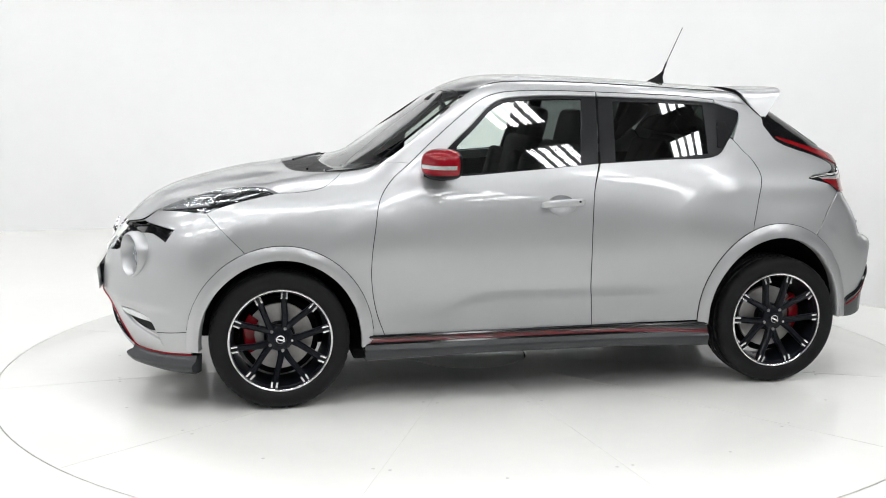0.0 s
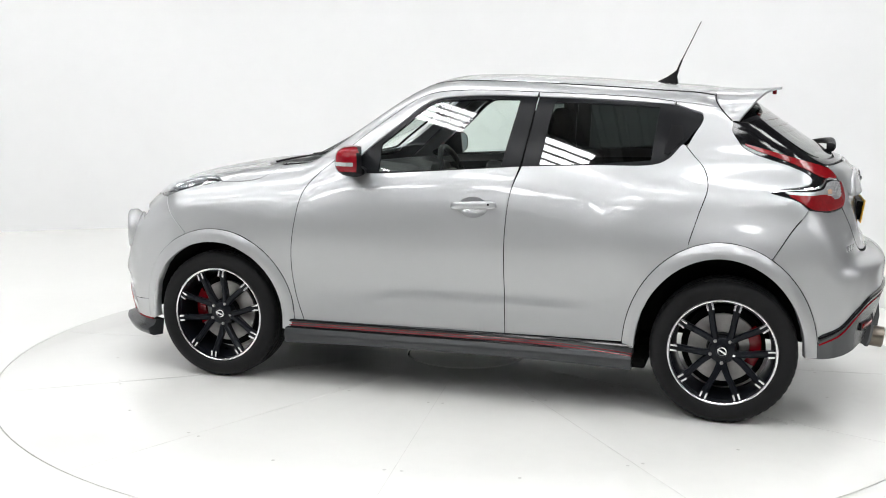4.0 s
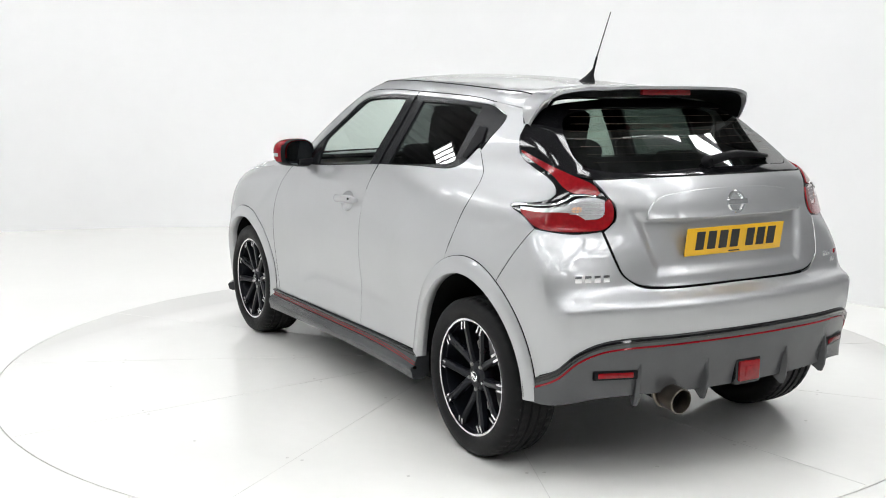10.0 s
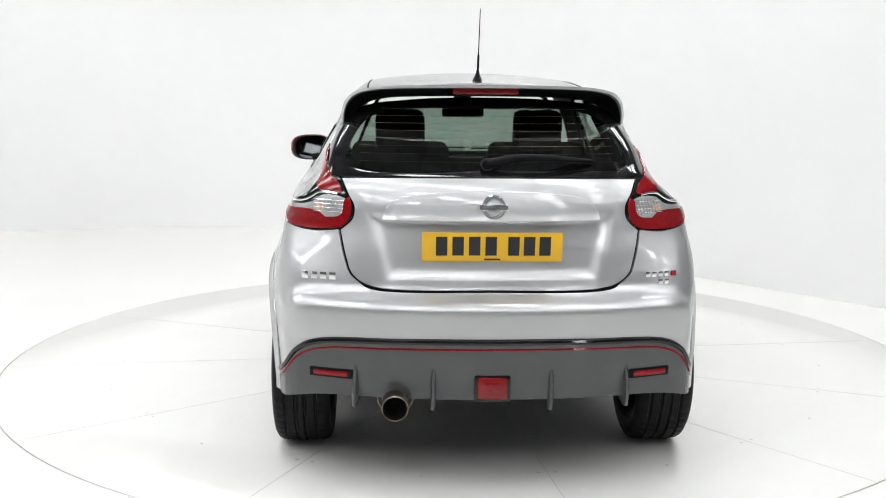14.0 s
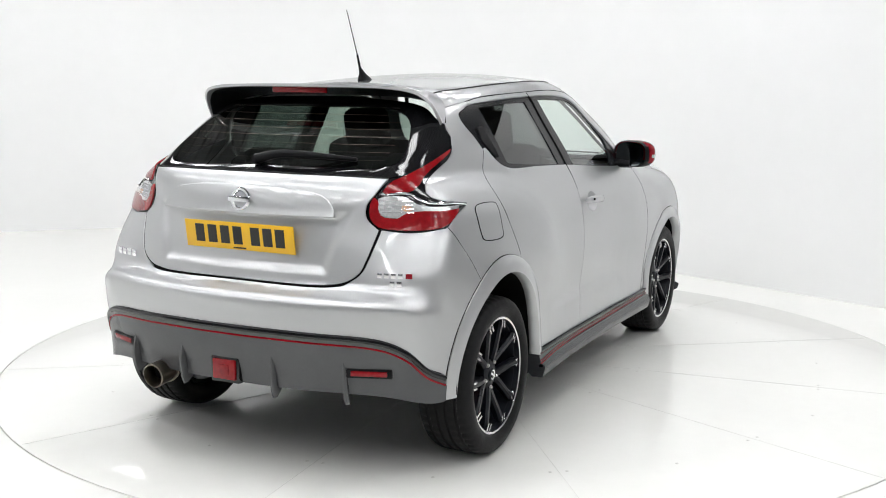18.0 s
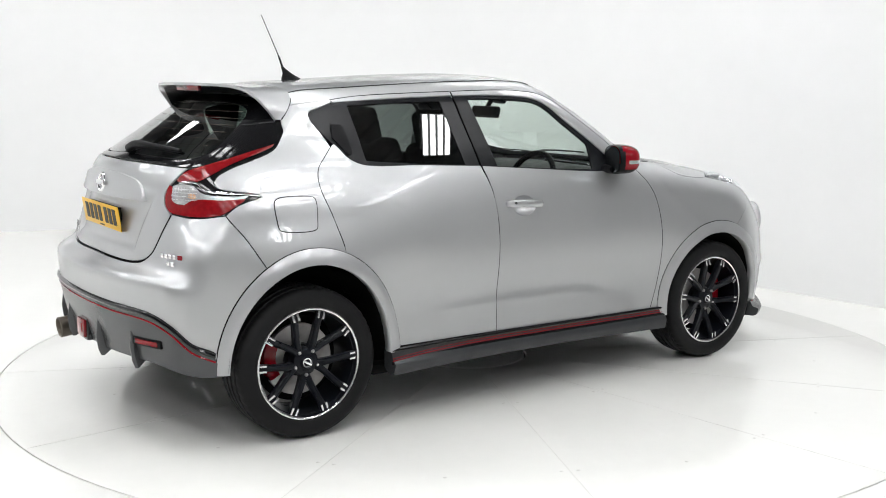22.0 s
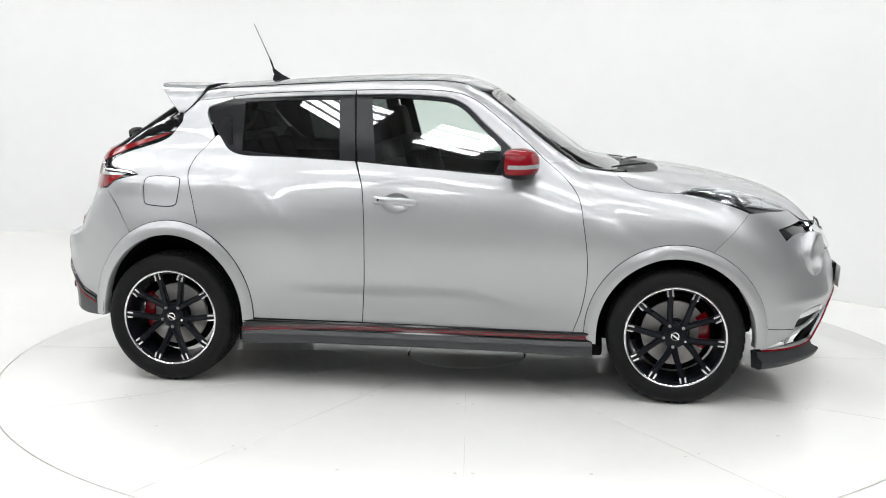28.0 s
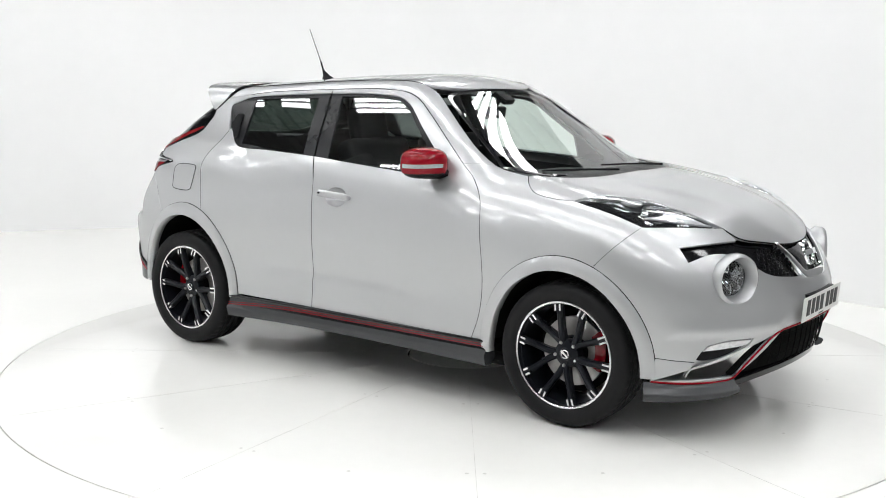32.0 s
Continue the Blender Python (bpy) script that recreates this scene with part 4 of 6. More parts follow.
WINDSCREEN = panel("windscreen", [screen_in], SCREEN, GLASS_CLEAR, CAR, "clear windscreen", both=False, even=0, gap=0.0, lift=-0.002, thick=0.0, spacing=0.04)
cowl_front = [(1.195, 0.0), (1.17, 0.40), (1.085, 0.56), (0.955, 0.668)]
cowl = outline(up(whole(cowl_front)), up([(0.955, 0.668), (0.78, 0.645)]), up([(0.78, 0.645), (0.90, 0.45), (0.96, 0.22), (0.98, 0.0), (0.96, -0.22), (0.90, -0.45), (0.78, -0.645)]), up([(0.78, -0.645), (0.955, -0.668)]))
panel("cowl", [cowl], TOP, BLACK, CAR, "black plastic scuttle panel with drain slots", both=False, lift=-0.016, thick=0.02)
for ob in (*FRONT_PANES, *REAR_PANES, REAR_GLASS, WINDSCREEN):
    ob.visible_shadow = False



# ---- wheels ----
def tyre_mesh():
    prof = [(0.236, 0.075), (0.243, 0.098), (0.252, 0.110), (0.278, 0.1165), (0.300, 0.1145), (0.318, 0.104), (0.326, 0.090), (0.3285, 0.070),
            (0.3215, 0.066), (0.3215, 0.058), (0.3297, 0.054), (0.3300, 0.028), (0.3220, 0.024), (0.3220, 0.014), (0.3302, 0.010), (0.3302, -0.010), (0.3220, -0.014), (0.3220, -0.024), (0.3300, -0.028), (0.3297, -0.054), (0.3215, -0.058), (0.3215, -0.066), (0.3285, -0.070),
            (0.326, -0.090), (0.318, -0.104), (0.300, -0.1145), (0.275, -0.1165), (0.252, -0.110), (0.236, -0.09), (0.232, 0.0), (0.236, 0.075)]
    n = 200
    bm = lathe(prof, n)
    for v in bm.verts:
        r = math.hypot(v.co.x, v.co.z)
        if r > 0.3245 and abs(v.co.y) > 0.03:
            k = round(math.atan2(v.co.z, v.co.x) / (2 * math.pi) * n + (2 if v.co.y > 0 else 0))
            if k % 4 == 0:
                v.co.x, v.co.z = v.co.x * (r - 0.004) / r, v.co.z * (r - 0.004) / r
    return bm


def spoke_mesh(side):
    """A spoke that sweeps from beside a nut out to the rim; side: which of a pair."""
    rings = []
    for s in np.linspace(0, 1, 9):
        r = 0.046 + 0.186 * s
        turn = radians(16.3 + 16.5 * (1 - s) ** 2.2) * side
        wide = 0.0128 + 0.005 * (1 - s) ** 2 + 0.0055 * s ** 3
        out, deep = 0.066 + 0.030 * s ** 0.8, 0.045 - 0.014 * s
        row = []
        for b, h in ((-0.5, 0.0), (0.5, 0.0), (1.0, -0.010), (0.8, -deep), (-0.8, -deep), (-1.0, -0.010)):
            a = turn + b * wide / r
            row.append((r * math.sin(a), out + h, r * math.cos(a)))
        rings.append(row)
    return sweep(rings)


def build_wheel():
    wheel = part("wheel", lathe([(0.2335, 0.100), (0.2425, 0.102), (0.2445, 0.096), (0.240, 0.085), (0.227, 0.078), (0.215, 0.03), (0.213, -0.08), (0.232, -0.10), (0.236, -0.09), (0.219, -0.07), (0.221, 0.03), (0.2335, 0.100)], 96), RIM, CAR, "black alloy wheel with machined spoke tips")
    part("tyre", tyre_mesh(), RUBBER, wheel, "black low-profile tyre")
    part("rim_edge", lathe([(0.2350, 0.1015), (0.2400, 0.1040), (0.2440, 0.1030), (0.2430, 0.1000), (0.2350, 0.0985), (0.2350, 0.1015)], 96), BRIGHT, wheel, "bright machined rim edge")
    for k in range(10):
        side = 1 if k % 2 else -1
        spin = Matrix.Rotation(radians(72 * (k // 2)), 4, "Y")
        bm = spoke_mesh(side)
        bmesh.ops.transform(bm, matrix=spin, verts=bm.verts)
        part("spoke", bm, RIM, wheel)
        for s in (-1, 1):
            bm = box((0.0092, 0.004, 0.036), (s * 0.0118, 0.0970, 0.2175), 0.001, (9, 0, 0))
            bmesh.ops.transform(bm, matrix=spin @ Matrix.Rotation(radians(16.3 * side), 4, "Y"), verts=bm.verts)
            part("spoke_tip", bm, BRIGHT, wheel, "bright machined spoke tip")
    part("hub", lathe([(0.0, 0.072), (0.040, 0.072), (0.058, 0.064), (0.064, 0.045), (0.062, 0.0), (0.0, 0.0)], 48), RIM, wheel)
    part("centre_cap", lathe([(0.0, 0.080), (0.024, 0.079), (0.029, 0.075), (0.030, 0.070)], 40), RIM, wheel)
    bm = lathe([(0.0155, 0.0795), (0.0205, 0.0805), (0.0205, 0.0785), (0.0155, 0.0785), (0.0155, 0.0795)], 32)
    merge(bm, box((0.046, 0.003, 0.009), (0, 0.0805, 0), 0.001, (0, -30, 0)))
    part("cap_emblem", bm, CHROME, wheel, "chrome ring emblem with a bar")
    for k in range(5):
        a = radians(72 * k + 54)
        bm = lathe([(0.0, 0.074), (0.006, 0.074), (0.0085, 0.070), (0.0085, 0.05)], 6)
        bmesh.ops.translate(bm, vec=(0.055 * math.cos(a), 0.003, 0.055 * math.sin(a)), verts=bm.verts)
        part("wheel_nut", bm, CHROME if k == 2 else STEEL, wheel)
    part("brake_disc", lathe([(0.07, -0.002), (0.158, -0.002), (0.158, -0.026), (0.07, -0.026), (0.07, -0.002)], 64), STEEL, wheel, "worn steel brake disc")
    part("brake_backplate", lathe([(0.06, -0.030), (0.185, -0.034), (0.190, -0.028), (0.190, -0.040), (0.06, -0.040), (0.06, -0.030)], 48), DARK, wheel, "dark brake backplate")
    part("disc_bell", lathe([(0.0, 0.02), (0.068, 0.02), (0.075, -0.004), (0.075, -0.03)], 40), BLACK, wheel)
    return wheel


def caliper(parent, side, spin):
    rings = []
    for d in np.linspace(-34, 34, 9):
        a = radians(d)
        c, s = math.cos(a) * side, math.sin(a) + 0.12
        c, s = c * math.cos(spin) - s * math.sin(spin), c * math.sin(spin) + s * math.cos(spin)
        rings.append([(r * c, y, r * s) for r, y in ((0.118, 0.014), (0.155, 0.018), (0.170, 0.010), (0.172, -0.045), (0.118, -0.045))])
    part("brake_caliper", sweep(rings), RED, parent, "red painted brake caliper")


def wheel_at(source, x, sign, spin):
    y = 0.745 * sign
    m = pose(x - AXIS[0], y - AXIS[1], 0.3302, 0, 0, 0 if sign > 0 else 180) @ Matrix.Rotation(spin, 4, "Y")
    if source is None:
        w = build_wheel()
        w.matrix_basis = m
    else:
        w = copy_thing(source, m)
    return w


WHEELS, SPINS = [], (radians(11), 0.0, 0.0, radians(-8))
for (wx, wy), spin in zip(((1.265, 1), (-1.265, 1), (-1.265, -1), (1.265, -1)), SPINS):
    WHEELS.append(wheel_at(WHEELS[0] if WHEELS else None, wx, wy, spin))
for w, side, spin in zip(WHEELS, (1, -1, 1, -1), SPINS):
    caliper(w, side, spin)


def wheel_well(cx, a, b):
    """The dark liner over a wheel."""
    rings = []
    for y in (0.835, 0.79, 0.56, 0.50):
        k = 1.0 if y > 0.55 else 0.3
        rings.append([(cx + a * k * math.cos(radians(d)), y, 0.325 + b * k * math.sin(radians(d))) for d in np.linspace(2, 178, 40)])
    bm = sweep(rings, closed_ring=False)
    pair_of("wheel_arch_liner", bm, DARK, CAR, "black wheel arch liner")


wheel_well(FRONT_ARCH, 0.385, 0.402)
wheel_well(REAR_ARCH, 0.385, 0.447)



# ---- joints between the panels ----
def joint(points, parent, depth=0.003, r=0.0034, both=True):
    """A dark joint line lying just under the skin."""
    p = np.array(onto(smooth_line(points, 0.015)))
    bm = tube(p - slope(p) * depth, r, 6)
    if both:
        pair_of("panel_joint", bm, DARK, parent, "dark panel joint")
    else:
        part("panel_joint", bm, DARK, parent, "dark panel joint")


joint(solid(seam_front + seam_pillar[1:]), FRONT_DOORS)
joint(solid([(-0.268, 1.018), (-0.252, 0.85), (-0.25, 0.67), (-0.26, 0.345)]), FRONT_DOORS, r=0.0024)
joint(solid([(-0.347, 1.485), (-0.303, 1.144), (-0.268, 1.018)]), FRONT_DOORS)
joint(solid([(-0.347, 1.485), (-0.591, 1.477), (-0.867, 1.463), (-1.0, 1.447)]), REAR_DOORS)
joint(solid(seam_rear + [(-1.097, 0.802)]), REAR_DOORS)
joint(solid(arc(REAR_ARCH, 0.43, 0.508, 70, 3, 10)), REAR_DOORS)
joint(bumper_seam, CAR, r=0.0013)
joint(solid(arc(FRONT_ARCH, 0.4345, 0.4565, 8, 174, 16)), CAR, depth=0.002, r=0.0028)
joint(solid(arc(REAR_ARCH, 0.4295, 0.5075, 68, 172, 14)), CAR, depth=0.002, r=0.0028)
joint(wing_seam, CAR, r=0.0014)
joint(hood_edge, CAR, r=0.0025)
hood_nose = cast(*top_rays(np.array(whole(list(reversed(hood_front))))))
joint([tuple(p) for p in hood_nose], CAR, both=False)
gate_low = [p for p in gate_half[2]]
gl = cast(*rear_rays(np.array([(p[1], p[2] - 0.0015) for p in gate_low + flip(gate_low)[1:]])))
joint([tuple(p) for p in gl], TAILGATE, both=False, r=0.0028)
rd = np.array([(x, y) for x, y in roof_side])
joint([tuple(p) for p in cast(*top_rays(rd))], CAR, depth=0.001, r=0.004)

# ---- upper lamps in the wings ----
eye_loop = outline(up(lamp_inner), up(lamp_outer[:3]), up(lamp_outer[2:]))


def lamp_bulge(p):
    """The lens stands proud of the wing in its middle."""
    q = eye_loop[:, :2]
    d = np.sqrt(((p[:, None, :2] - q[None]) ** 2).sum(-1)).min(1)
    return 0.014 * (1 - np.exp(-d / 0.03))


HEAD = panel("upper_headlight", [eye_loop], TOP, BLACK_GLOSS, CAR, "black upper headlight with clear lens", lift=-0.016, thick=0.02, gap=0.001, spacing=0.018)
eye_lens = panel("lens", [eye_loop], TOP, LENS_CLEAR, HEAD, "clear lens", gap=0.001, lift=0.001, thick=0.0, spacing=0.015, swell=lamp_bulge)
front_cell = outline(up([(1.80, 0.462), (1.69, 0.600), (1.575, 0.712)]), up([(1.575, 0.712), (1.62, 0.62), (1.60, 0.585)]), up([(1.60, 0.585), (1.68, 0.53), (1.75, 0.495), (1.80, 0.462)]))
front_cell = front_cell + (0, 0.012, 0)
panel("indicator_cell", [front_cell], TOP, LENS_WHITE, HEAD, "silver faceted indicator reflector", lift=-0.004, thick=0.01, spacing=0.015)
divide = outline(up([(1.585, 0.700), (1.55, 0.64), (1.60, 0.575), (1.70, 0.51)]), up([(1.70, 0.51), (1.60, 0.555), (1.535, 0.63), (1.56, 0.72)]))
panel("divider", [divide], TOP, CHROME, HEAD, "chrome divider blade", lift=0.004, thick=0.012, spacing=0.012)
top_blade = outline(up([(1.31, 0.735), (1.345, 0.693), (1.43, 0.608), (1.51, 0.547), (1.60, 0.525)]), up([(1.60, 0.525), (1.52, 0.565), (1.44, 0.628), (1.36, 0.70)]))
panel("rim_blade", [top_blade], TOP, CHROME, HEAD, "chrome inner rim", lift=0.0, thick=0.01, spacing=0.012)
bm = bmesh.new()
bmesh.ops.create_uvsphere(bm, u_segments=20, v_segments=12, radius=0.034, matrix=pose(1.475, 0.635, 1.005) @ Matrix.Diagonal((1.5, 0.9, 0.6, 1)))
pair_of("side_bulb", bm, LENS_WHITE, HEAD, "clear bulb reflector")
for ob in eye_lens:
    ob.visible_shadow = False

# ---- round main lamps ----
AIM = Matrix.Translation(LAMP_AT) @ Matrix.Rotation(radians(27), 4, "Z")


def aimed(bm):
    bmesh.ops.transform(bm, matrix=AIM, verts=bm.verts)
    return bm


bezel = aimed(lathe([(0.113, -0.024), (0.1115, 0.006), (0.107, 0.019), (0.099, 0.024), (0.092, 0.017), (0.083, -0.010), (0.076, -0.030), (0.076, -0.055), (0.09, -0.055), (0.113, -0.024)], 56, "x"))
POD = pair_of("round_headlight", bezel, PAINT, CAR, "silver ringed round headlight with clear lens")
pair_of("reflector", aimed(lathe([(0.0, -0.100), (0.030, -0.093), (0.055, -0.075), (0.072, -0.048), (0.0765, -0.030)], 48, "x")), BOWL, POD, "chrome bowl reflector")
pair_of("bulb_shield", aimed(lathe([(0.0, -0.040), (0.012, -0.042), (0.019, -0.052), (0.019, -0.09)], 32, "x")), BLACK_GLOSS, POD)
dome = pair_of("lens", aimed(lathe([(0.0, -0.008), (0.025, -0.011), (0.05, -0.019), (0.0765, -0.034)], 48, "x")), LENS_CLEAR, POD, "clear domed lens")
for k in range(9):
    bm = box((0.03, 0.004, 0.034), (-0.066, 0, 0.047), 0.001)
    bmesh.ops.transform(bm, matrix=Matrix.Rotation(radians(40 * k), 4, "X"), verts=bm.verts)
    pair_of("reflector_rib", aimed(bm), BLACK_GLOSS if k % 2 else CHROME, POD)
for ob in dome:
    ob.visible_shadow = False
part("lamp_backing", box((0.02, 1.3, 0.34), (1.70, 0, 0.70), 0.01), DARK, CAR)

# ---- grille, badge, intake, front plate ----
grille_edge = [(p[0], p[1], p[2] + 0.006) for p in whole(list(reversed([(1.82, 0.448, 0.885), (1.885, 0.41, 0.846), (1.955, 0.27, 0.83), (1.99, 0.13, 0.825), (2.0, 0.0, 0.823)])))]
grille_loop = outline(grille_edge, [grille_edge[-1], (1.875, 0.43, 0.858)], grille_up, grille_low, grille_in + flip(grille_in)[1:], flip(grille_low), flip(grille_up), [(1.875, -0.43, 0.858), grille_edge[0]])
GRILLE = panel("grille", [grille_loop], FRONT_ROUND, BLACK_GLOSS, CAR, "gloss black honeycomb grille", both=False, lift=-0.028, thick=0.02, gap=-0.004, spacing=0.02)


def nose_point(y, z, lift=0.0):
    a = np.array([[2.4, y, z]])
    p = cast(a, np.array([[-1.0, 0.0, 0.0]]), 1.2)
    return (p + slope(p) * lift)[0]


cell = bmesh.new()
for j in range(6):
    for i in range(-12, 13):
        y, z = 0.030 * i + 0.015 * (j % 2), 0.705 + 0.022 * j
        if 0.15 < abs(y) < 0.47 - 0.0 * j and z > 0.70 + max(0, abs(y) - 0.30) * 0.55:
            c = Vector(nose_point(y, z, -0.020))
            pts = [c + Vector((0.0, 0.013 * math.cos(k * math.pi / 3), 0.011 * math.sin(k * math.pi / 3))) for k in range(6)]
            merge(cell, tube([tuple(p) for p in pts], 0.0022, 4, closed=True))
tagged(part("honeycomb", cell, BLACK, GRILLE, "black honeycomb mesh"), kind="stuff")
vee = [nose_point(y, z, 0.004) for y, z in ((-0.225, 0.822), (-0.185, 0.77), (-0.145, 0.715), (-0.12, 0.690), (-0.06, 0.683), (0.0, 0.682), (0.06, 0.683), (0.12, 0.690), (0.145, 0.715), (0.185, 0.77), (0.225, 0.822))]
vp = smooth_line(vee, 0.02)
rings = []
for i, p in enumerate(vp):
    t = vp[min(i + 1, len(vp) - 1)] - vp[max(i - 1, 0)]
    t /= np.linalg.norm(t)
    n0 = slope(p[None])[0]
    s = np.cross(t, n0)
    s /= np.linalg.norm(s)
    w = 0.020
    rings.append([p - s * w - n0 * 0.02, p - s * w * 0.9 + n0 * 0.004, p + n0 * 0.010, p + s * w * 0.9 + n0 * 0.004, p + s * w - n0 * 0.02])
part("grille_surround", sweep(rings), CHROME, GRILLE, "chrome V-shaped grille bar")
badge_at = Vector(nose_point(0, 0.765, 0.012))
bm = lathe([(0.044, 0.0), (0.050, 0.008), (0.058, 0.008), (0.062, 0.0), (0.044, 0.0)], 40, "x")
merge(bm, box((0.012, 0.135, 0.026), (0.008, 0, 0), 0.003))
bmesh.ops.transform(bm, matrix=Matrix.Translation(badge_at) @ Matrix.Rotation(radians(-18), 4, "Y"), verts=bm.verts)
part("front_emblem", bm, CHROME, GRILLE, "chrome ring emblem with a bar")

intake_loop = outline([(2.06, -0.34, 0.480), (2.126, 0.0, 0.495), (2.06, 0.34, 0.480)], [(2.06, 0.34, 0.480), (1.976, 0.483, 0.367), (1.918, 0.54, 0.281)], [(1.918, 0.54, 0.258), (2.1, 0.0, 0.285), (1.918, -0.54, 0.258)], [(1.918, -0.54, 0.281), (1.976, -0.483, 0.367), (2.06, -0.34, 0.480)])
INTAKE = panel("lower_intake", [intake_loop], FRONT_ROUND, DARK, CAR, "black lower air intake with slats", both=False, lift=-0.05, thick=0.0, gap=0.0)
for z in (0.345, 0.39, 0.435):
    w = 0.36 + (0.47 - z) * 0.7
    p = [tuple(nose_point(y, z, -0.036)) for y in np.linspace(-w, w, 15)]
    part("slat", tube(p, 0.003, 6), DARK, INTAKE)
for y in np.linspace(-0.42, 0.42, 15):
    p = [tuple(nose_point(y, z, -0.034)) for z in np.linspace(0.30, 0.47 - 0.6 * max(0, abs(y) - 0.33), 6)]
    part("rib", tube(p, 0.003, 6), DARK, INTAKE)
for run in (chin_side, chin_up):
    p = smooth_line([tuple(q) for q in run], 0.02)
    e, w, r = FRONT_ROUND[1](FRONT_ROUND[0](p))
    p = cast(e, w, r)
    pair_of("red_line", tube(p + slope(p) * 0.001, 0.0045, 8), RED, FRONT_BUMPER, "red pinstripe")
p = smooth_line([(x, -y, z) for x, y, z in chin_mid] + chin_mid[::-1][1:], 0.02)
e, w, r = FRONT_ROUND[1](FRONT_ROUND[0](p))
p = cast(e, w, r)
part("red_line", tube(p + slope(p) * 0.001, 0.0045, 8), RED, FRONT_BUMPER, "red pinstripe")
joint([(1.682, 0.80, 0.381), (1.74, 0.73, 0.374), (1.80, 0.68, 0.368)], FRONT_BUMPER, depth=0.0005, r=0.0018)

panel("daylight_pod", [pod_l], FRONT_ROUND, PAINT, FRONT_BUMPER, "silver scooped recess under the daylight lamp", lift=-0.020, thick=0.015, spacing=0.012)
# a black sheet stands in for the shade just under the daylight lamp
shade_loop = outline([(1.822, 0.664, 0.403), (1.908, 0.576, 0.416), (1.962, 0.512, 0.426)], [(1.962, 0.512, 0.426), (1.908, 0.572, 0.388), (1.835, 0.645, 0.364), (1.803, 0.672, 0.372), (1.822, 0.664, 0.403)])
panel("daylight_shade", [shade_loop], FRONT_ROUND, BLACK, FRONT_BUMPER, "black sheet painted in as shade below the daylight lamp", lift=-0.014, thick=0.01, spacing=0.012, gap=0.0)
led = outline([(1.826, 0.660, 0.407), (1.844, 0.645, 0.430), (1.908, 0.58, 0.447), (1.980, 0.489, 0.449)], [(1.980, 0.489, 0.449), (1.966, 0.508, 0.428), (1.908, 0.576, 0.416), (1.826, 0.660, 0.407)])
panel("daylight_lamp", [led], FRONT_ROUND, LED, FRONT_BUMPER, "clear daylight running lamp", lift=-0.002, thick=0.02, spacing=0.01)

FRONT_PLATE = part("front_number_plate", box((0.004, 0.52, 0.111), (0, 0, 0), 0.0015), PLATE_WHITE, CAR, "white number plate with dark marks")
fp = nose_point(0, 0.548, 0.006)
FRONT_PLATE.matrix_basis = pose(fp[0] - AXIS[0], -AXIS[1], 0.548, 0, 4, 0)
part("plate_holder", box((0.05, 0.34, 0.095), (-0.028, 0, 0.010), 0.004), BLACK, FRONT_PLATE)


def plate_marks(parent, sign):
    """Seven dark bars in place of the registration."""
    for k, y in enumerate((-0.195, -0.137, -0.079, 0.005, 0.066, 0.127, 0.188)):
        part("plate_mark", box((0.002, 0.042, 0.072), (sign * 0.0028, -sign * -y * -1, 0.004), 0.0), INK, parent, "dark bar on the plate")
    part("plate_footer", box((0.0015, 0.06, 0.006), (sign * 0.0024, 0, -0.047), 0.0), INK, parent, "small dark bar")


plate_marks(FRONT_PLATE, 1)

# ---- front lip, side skirts ----
def blade(path, section, name, mat, parent, label, both=True):
    p = smooth_line(path, 0.03)
    rings = []
    for i in range(len(p)):
        t = p[min(i + 1, len(p) - 1)] - p[max(i - 1, 0)]
        s = np.array((t[1], -t[0], 0.0))
        s /= np.linalg.norm(s)
        if s @ (p[i] - (p[i][0] * 0.5, 0, 0)) < 0:
            s = -s
        k = i / (len(p) - 1)
        rings.append([p[i] + s * a + np.array((0, 0, b)) for a, b in section(k)])
    bm = sweep(rings)
    return pair_of(name, bm, mat, parent, label, sharp=50) if both else part(name, bm, mat, parent, label, sharp=50)


blade([(1.655, 0.828, 0.224), (1.752, 0.770, 0.222), (1.848, 0.682, 0.224), (1.92, 0.602, 0.230), (1.952, 0.548, 0.238)], lambda k: [(-0.06, 0.045), (-0.014, 0.045), (0.0, 0.018), (0.030, 0.008), (0.034, 0.0), (0.026, -0.028 + 0.01 * k), (0.005, -0.038 + 0.01 * k), (-0.05, -0.038 + 0.01 * k)], "front_lip", GREY, CAR, "grey front lip spoiler")
part_lip = [(1.915, 0.54, 0.248), (1.985, 0.38, 0.272), (2.035, 0.2, 0.288), (2.05, 0.0, 0.293), (2.035, -0.2, 0.288), (1.985, -0.38, 0.272), (1.915, -0.54, 0.248)]
blade(part_lip, lambda k: [(-0.05, 0.02), (-0.005, 0.022), (0.012, 0.008), (0.0, -0.022), (-0.05, -0.024)], "centre_lip", BLACK_GLOSS, CAR, "gloss black centre lip", both=False)


def skirt_section(k):
    sag = 0.015 * math.sin(math.pi * k)
    kick = 0.020 * max(0, (k - 0.72) / 0.28) ** 2
    return [(-0.06, 0.062), (-0.006, 0.060), (0.006, 0.048 - kick), (0.010, 0.028 - kick), (0.028, 0.0), (0.031, -0.010), (0.020, -0.055 + sag), (-0.03, -0.058 + sag), (-0.06, -0.03)]


